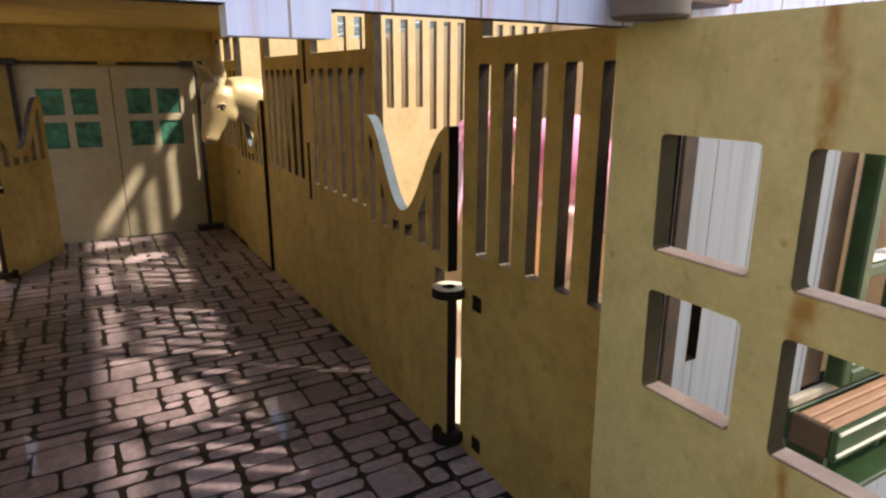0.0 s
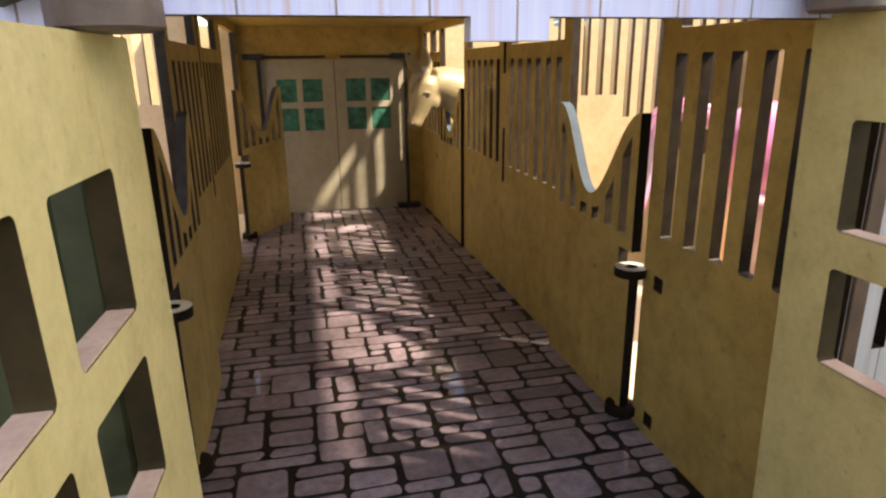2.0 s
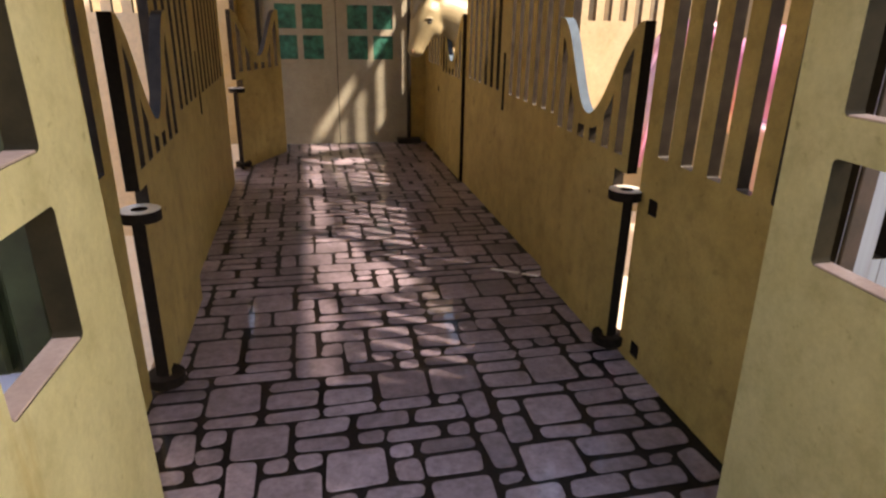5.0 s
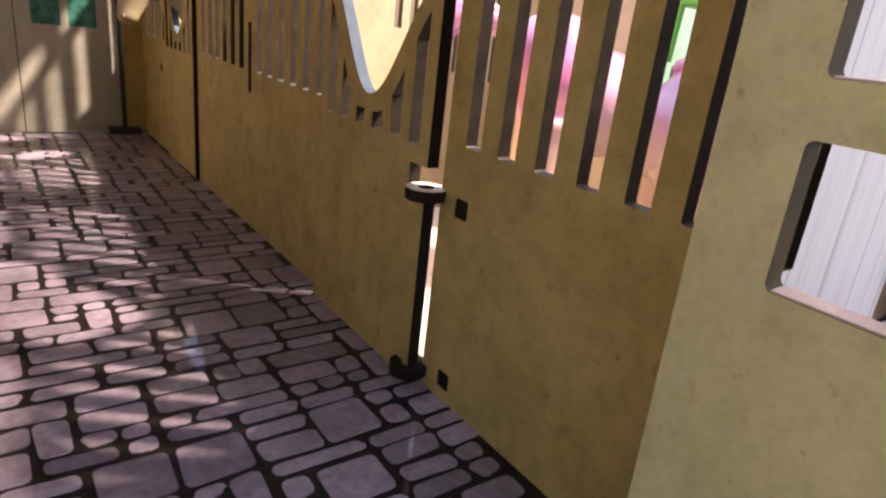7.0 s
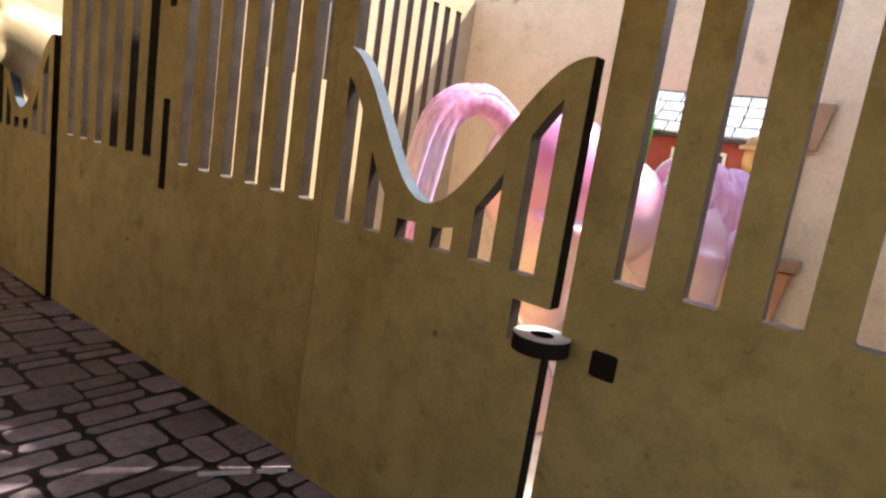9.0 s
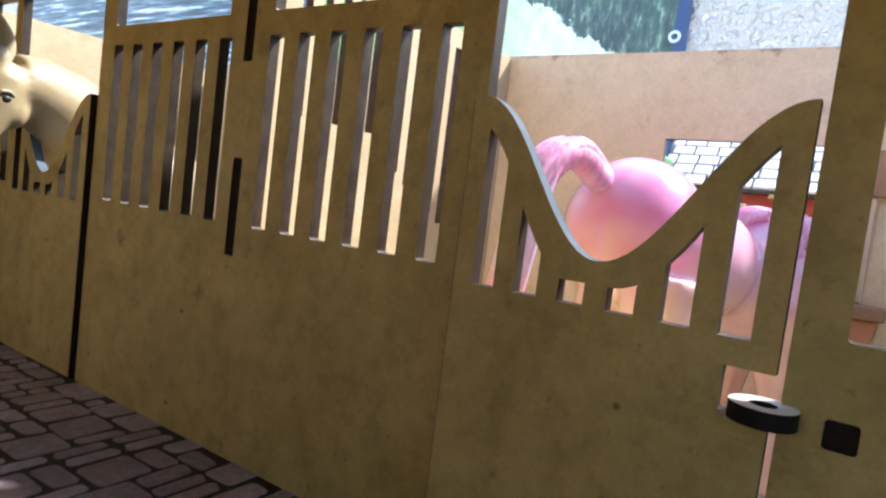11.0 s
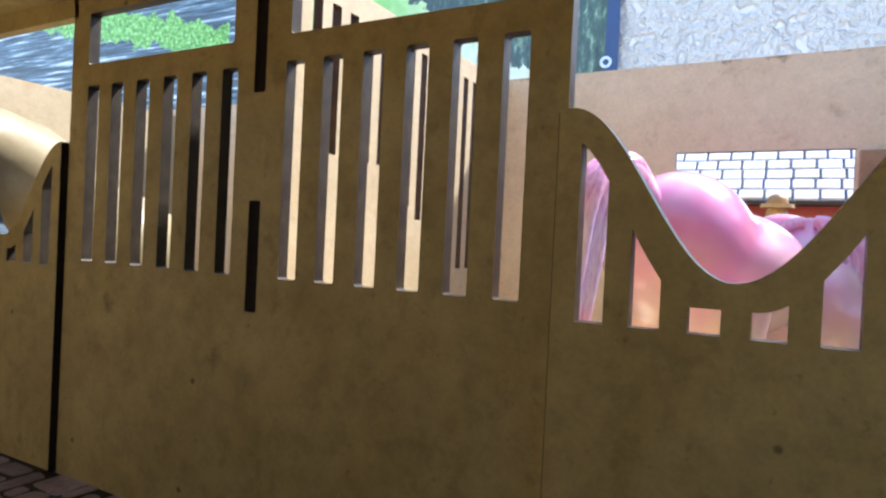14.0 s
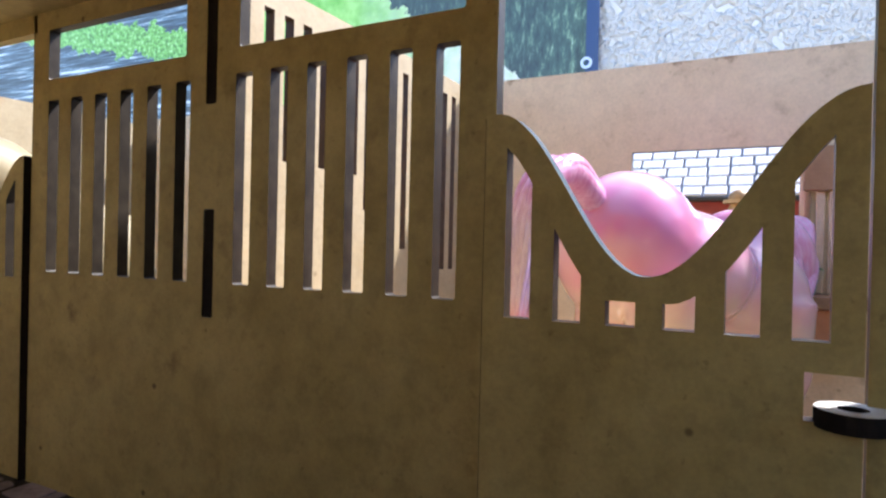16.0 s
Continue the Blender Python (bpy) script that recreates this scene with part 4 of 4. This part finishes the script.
for side in ((0, 5.2, -1.25, -1.08, 0, 0.72), (0, 5.2, -0.2, -0.02, 0, 0.72), (0, 0.17, -1.07, -0.21, 0, 0.72), (5.03, 5.2, -1.07, -0.21, 0, 0.72)):
    part("side_board", boxes(side, bev=0.03), DARK_WOOD if side[1] < 1 else GREENP, planter, "dark brown end board" if side[1] < 1 else "")
part("bottom_board", boxes((0.18, 5.02, -1.07, -0.21, 0.0, 0.14)), GREENP, planter)
for k in range(3):
    part("plank", boxes((0.2, 5.0, -1.05 + 0.28 * k, -0.81 + 0.28 * k, 0.5, 0.68), bev=0.04), CLAY, planter, "terracotta-coloured plank")
for z in (0.16, 0.66):
    part("trim_strip", boxes((-0.03, 5.23, -1.31, -1.255, z, z + 0.08), bev=0.015), PALE, planter, "thin pale trim strip")
part("back_rail", boxes((0.0, 5.2, -0.2, -0.02, 0.76, 1.0), bev=0.04), PALE_TRIM, planter, "weathered pale rail")
part("lower_shelf", boxes((-0.1, 5.3, -1.5, -0.02, -0.75, -0.6), bev=0.03), GREENP, planter, "green shelf board below the box")
for x in (0.4, 2.6, 4.8):
    part("bracket", boxes((x - 0.1, x + 0.1, -0.9, -0.05, -0.58, -0.02), bev=0.02), GREENP, planter)
shut = thing("green_shutter", "dark green shutter of upright boards on the front wall", "shutter", (-4.75, FY, 6.2))
DARK_GREEN = plain("dark_green_paint", (0.03, 0.042, 0.02), 0.5, vary=0.6, scale=150)
part("panel", boxes((-2.9, 0, -0.2, -0.004, 0, 6.0), bev=0.04), DARK_GREEN, shut)
for k in range(5):
    part("board", boxes((-2.85 + 0.57 * k, -2.38 + 0.57 * k, -0.2 - 0.16 - 0.05 * (k % 2), -0.2, 0.1, 5.9), bev=0.05), DARK_GREEN, shut)


# ---- printed banner ----
def banner_print():
    m, nt, b = material("banner_print", 0.4)
    co = nt.nodes.new("ShaderNodeTexCoord")
    sep = nt.nodes.new("ShaderNodeSeparateXYZ")
    nt.links.new(co.outputs["Object"], sep.inputs["Vector"])
    vec = co.outputs["Object"]

    def calc(op, a, c):
        n = nt.nodes.new("ShaderNodeMath")
        n.operation = op
        for s, v in zip(n.inputs, (a, c)):
            if isinstance(v, (int, float)):
                s.default_value = v
            else:
                nt.links.new(v, s)
        return n.outputs[0]

    y, z = sep.outputs["Y"], sep.outputs["Z"]
    wob = calc("MULTIPLY", calc("SUBTRACT", noise_tex(nt, vec, 10, 4), 0.5), 0.16)
    hang = tex_coord(nt, (1, 1.0, 0.32))
    leaf = ramp(nt, noise_tex(nt, hang, 62, 6, 0.72), [(0.36, (0.012, 0.03, 0.03)), (0.54, (0.05, 0.11, 0.08)), (0.64, (0.22, 0.36, 0.22)), (0.74, (0.75, 0.88, 0.82))])
    shade = ramp(nt, noise_tex(nt, vec, 7, 3), [(0.38, (0.6, 0.62, 0.7)), (0.62, (1.25, 1.25, 1.2))])
    leaf = mix(nt, mix(nt, leaf, shade, 1.0, "MULTIPLY"), (0.40, 0.52, 0.60), 0.1)
    far = nt.nodes.new("ShaderNodeMapRange")
    far.inputs["From Min"].default_value, far.inputs["From Max"].default_value = 0.95, 1.35
    nt.links.new(calc("ADD", y, calc("MULTIPLY", wob, 1.5)), far.inputs["Value"])
    lawn = mix(nt, ramp(nt, noise_tex(nt, vec, 30, 4), [(0.35, (0.74, 0.88, 0.62)), (0.6, (0.88, 0.95, 0.84))]),
               ramp(nt, noise_tex(nt, vec, 16, 5), [(0.35, (0.20, 0.62, 0.08)), (0.6, (0.46, 0.86, 0.24))]), far.outputs["Result"])
    edge = calc("MULTIPLY", calc("SUBTRACT", noise_tex(nt, vec, 60, 5, 0.7), 0.5), 0.07)
    hill = calc("GREATER_THAN", calc("ADD", calc("ADD", calc("MULTIPLY", calc("SUBTRACT", y, 0.81), 0.66), 0.55), edge), calc("ADD", z, wob))
    c = mix(nt, leaf, lawn, hill)
    tilt = nt.nodes.new("ShaderNodeMapping")
    tilt.inputs["Rotation"].default_value = (0.42, 0, 0)
    tilt.inputs["Scale"].default_value = (1, 0.09, 2.2)
    nt.links.new(vec, tilt.inputs["Vector"])
    slate = ramp(nt, noise_tex(nt, tilt.outputs["Vector"], 34, 5, 0.65), [(0.34, (0.02, 0.03, 0.035)), (0.50, (0.09, 0.14, 0.18)), (0.57, (0.20, 0.32, 0.40)), (0.63, (0.85, 0.93, 0.98))])
    c = mix(nt, c, slate, calc("GREATER_THAN", calc("ADD", y, wob), 1.85))
    band = calc("LESS_THAN", calc("ABSOLUTE", calc("SUBTRACT", calc("ADD", calc("ADD", z, wob), edge), calc("ADD", calc("MULTIPLY", calc("SUBTRACT", y, 2.58), 0.2), 0.886)), 0.0), 0.06)
    grass = ramp(nt, noise_tex(nt, vec, 70, 5, 0.75), [(0.36, (0.06, 0.20, 0.04)), (0.54, (0.26, 0.66, 0.12)), (0.7, (0.72, 0.95, 0.55))])
    c = mix(nt, c, grass, calc("MULTIPLY", band, calc("GREATER_THAN", y, 1.95)))
    c = mix(nt, c, (0.05, 0.10, 0.24), calc("LESS_THAN", y, 0.603))
    nt.links.new(c, b.inputs["Base Color"])
    return m


banner = thing("banner", "printed landscape banner with eyelets on the stucco wall", "banner", (154.9, 0, 0))
bm = bmesh.new()
ny_, nz_ = 60, 24
grid_ = [[bm.verts.new((-0.25 - 0.35 * math.sin(j * 0.5) * math.sin(i * 0.9), 57 + 370 * j / ny_, -10 + 175 * i / nz_)) for j in range(ny_ + 1)] for i in range(nz_ + 1)]
for i in range(nz_):
    for j in range(ny_):
        bm.faces.new((grid_[i][j], grid_[i][j + 1], grid_[i + 1][j + 1], grid_[i + 1][j]))
sheet_ = smooth(part("sheet", bm, banner_print(), banner))
sol = sheet_.modifiers.new("thickness", "SOLIDIFY")
sol.thickness = 0.001
STEEL = plain("steel", (0.6, 0.6, 0.62), 0.3, 1.0, vary=0.05)
for z in (14, 55.5, 97, 139):
    e = ring(bmesh.new(), 0, 0, -0.2, 0.2, 1.5, 0.8)
    bmesh.ops.rotate(e, verts=e.verts, matrix=Matrix.Rotation(radians(90), 3, "Y"))
    bmesh.ops.translate(e, verts=e.verts, vec=(-0.6, 60.0, z))
    part("eyelet", e, STEEL, banner, "metal eyelet")

# White strips that stand in for a streak of light on the floor.
for x0, x1 in ((-2.15, -0.9), (-0.75, 0.0)):
    strip = obj("glint_strip", boxes((x0, x1, -0.09, 0.09, 0.034, 0.05)), WHITE)
    strip.matrix_basis = pose(8.0 * CM, 21.95 * CM, 0, 0, 0, -32)
    tagged(strip, "thin white strip painted in for a light streak on the cobbled floor", "tape", group="tape strips")

# ---- cobbles ----
CELL, GAP = 0.82, 0.165
DEPTHS = [0.62, 0.66, 0.92, 0.6, 0.78, 0.64, 0.9, 0.58]


def stone_mesh(w, h, seed):
    rnd = random.Random(seed)
    r = 0.16
    pts = []
    for cx, cy, a0 in ((w / 2 - r, h / 2 - r, 0), (-w / 2 + r, h / 2 - r, 90), (-w / 2 + r, -h / 2 + r, 180), (w / 2 - r, -h / 2 + r, 270)):
        jx, jy = rnd.uniform(-0.05, 0.04), rnd.uniform(-0.05, 0.04)
        for a in (0, 45, 90):
            t = radians(a0 + a)
            pts.append((cx + jx + r * math.cos(t), cy + jy + r * math.sin(t)))
    return pts


def cobble_layout():
    rnd = random.Random(4)
    nx, ny = 20, 66
    used = [[False] * ny for _ in range(nx)]
    out = []
    for j in range(ny):
        for i in range(nx):
            if used[i][j]:
                continue
            opts = [(2, 1)] * 12 + [(1, 1)] * 4 + [(2, 2)] * 3 + [(1, 2)] * 2 + [(3, 1)] * 2
            rnd.shuffle(opts)
            for w, h in opts + [(1, 1)]:
                if i + w <= nx and j + h <= ny and all(not used[i + a][j + b] for a in range(w) for b in range(h)):
                    break
            for a in range(w):
                for b in range(h):
                    used[i + a][j + b] = True
            out.append((i, j, w, h))
    return out


def build_cobbles():
    meshes = {}
    rest_v, rest_f = [], []
    count = 0
    rnd = random.Random(9)
    lines = [6.2]
    for q in range(70):
        lines.append(lines[-1] + DEPTHS[(q * 3 + q // 8) % 8])
    for i, j, w, h in cobble_layout():
        deep = lines[j + h] - lines[j]
        cx, cy = -7.3 + (i + w / 2) * CELL + rnd.uniform(-0.05, 0.05), (lines[j] + lines[j + h]) / 2 + rnd.uniform(-0.03, 0.03)
        k = (w, round(deep, 2), rnd.randrange(3))
        pts = stone_mesh(w * CELL - GAP, deep - GAP, w * 100 + int(deep * 10) + k[2] * 37)
        n = len(pts)
        vs = [(x, y, 0.002) for x, y in pts] + [(x * 0.99, y * 0.99, 0.03) for x, y in pts]
        fs = [(a, (a + 1) % n, n + (a + 1) % n, n + a) for a in range(n)] + [tuple(range(n, 2 * n))]
        if count < 300 and cx < 8.2 and cx > -6.0 and cy > 9.5:
            if k not in meshes:
                me = bpy.data.meshes.new("cobble")
                me.from_pydata([(x * CM, y * CM, z * CM) for x, y, z in vs], [], fs)
                me.materials.append(COBBLE)
                meshes[k] = me
            ob = new("cobble", meshes[k])
            ob.parent = floor
            ob.location = (cx * CM, cy * CM, 0)
            count += 1
        elif cx < 8.45 and cy < 52.3:
            base = len(rest_v)
            rest_v += [((x + cx) * CM, (y + cy) * CM, z * CM) for x, y, z in vs]
            rest_f += [tuple(base + q for q in f) for f in fs]
    me = bpy.data.meshes.new("cobbles")
    me.from_pydata(rest_v, [], rest_f)
    me.materials.append(COBBLE)
    ob = new("cobbles", me)
    ob.parent = floor
    tagged(ob, kind="stuff")


build_cobbles()
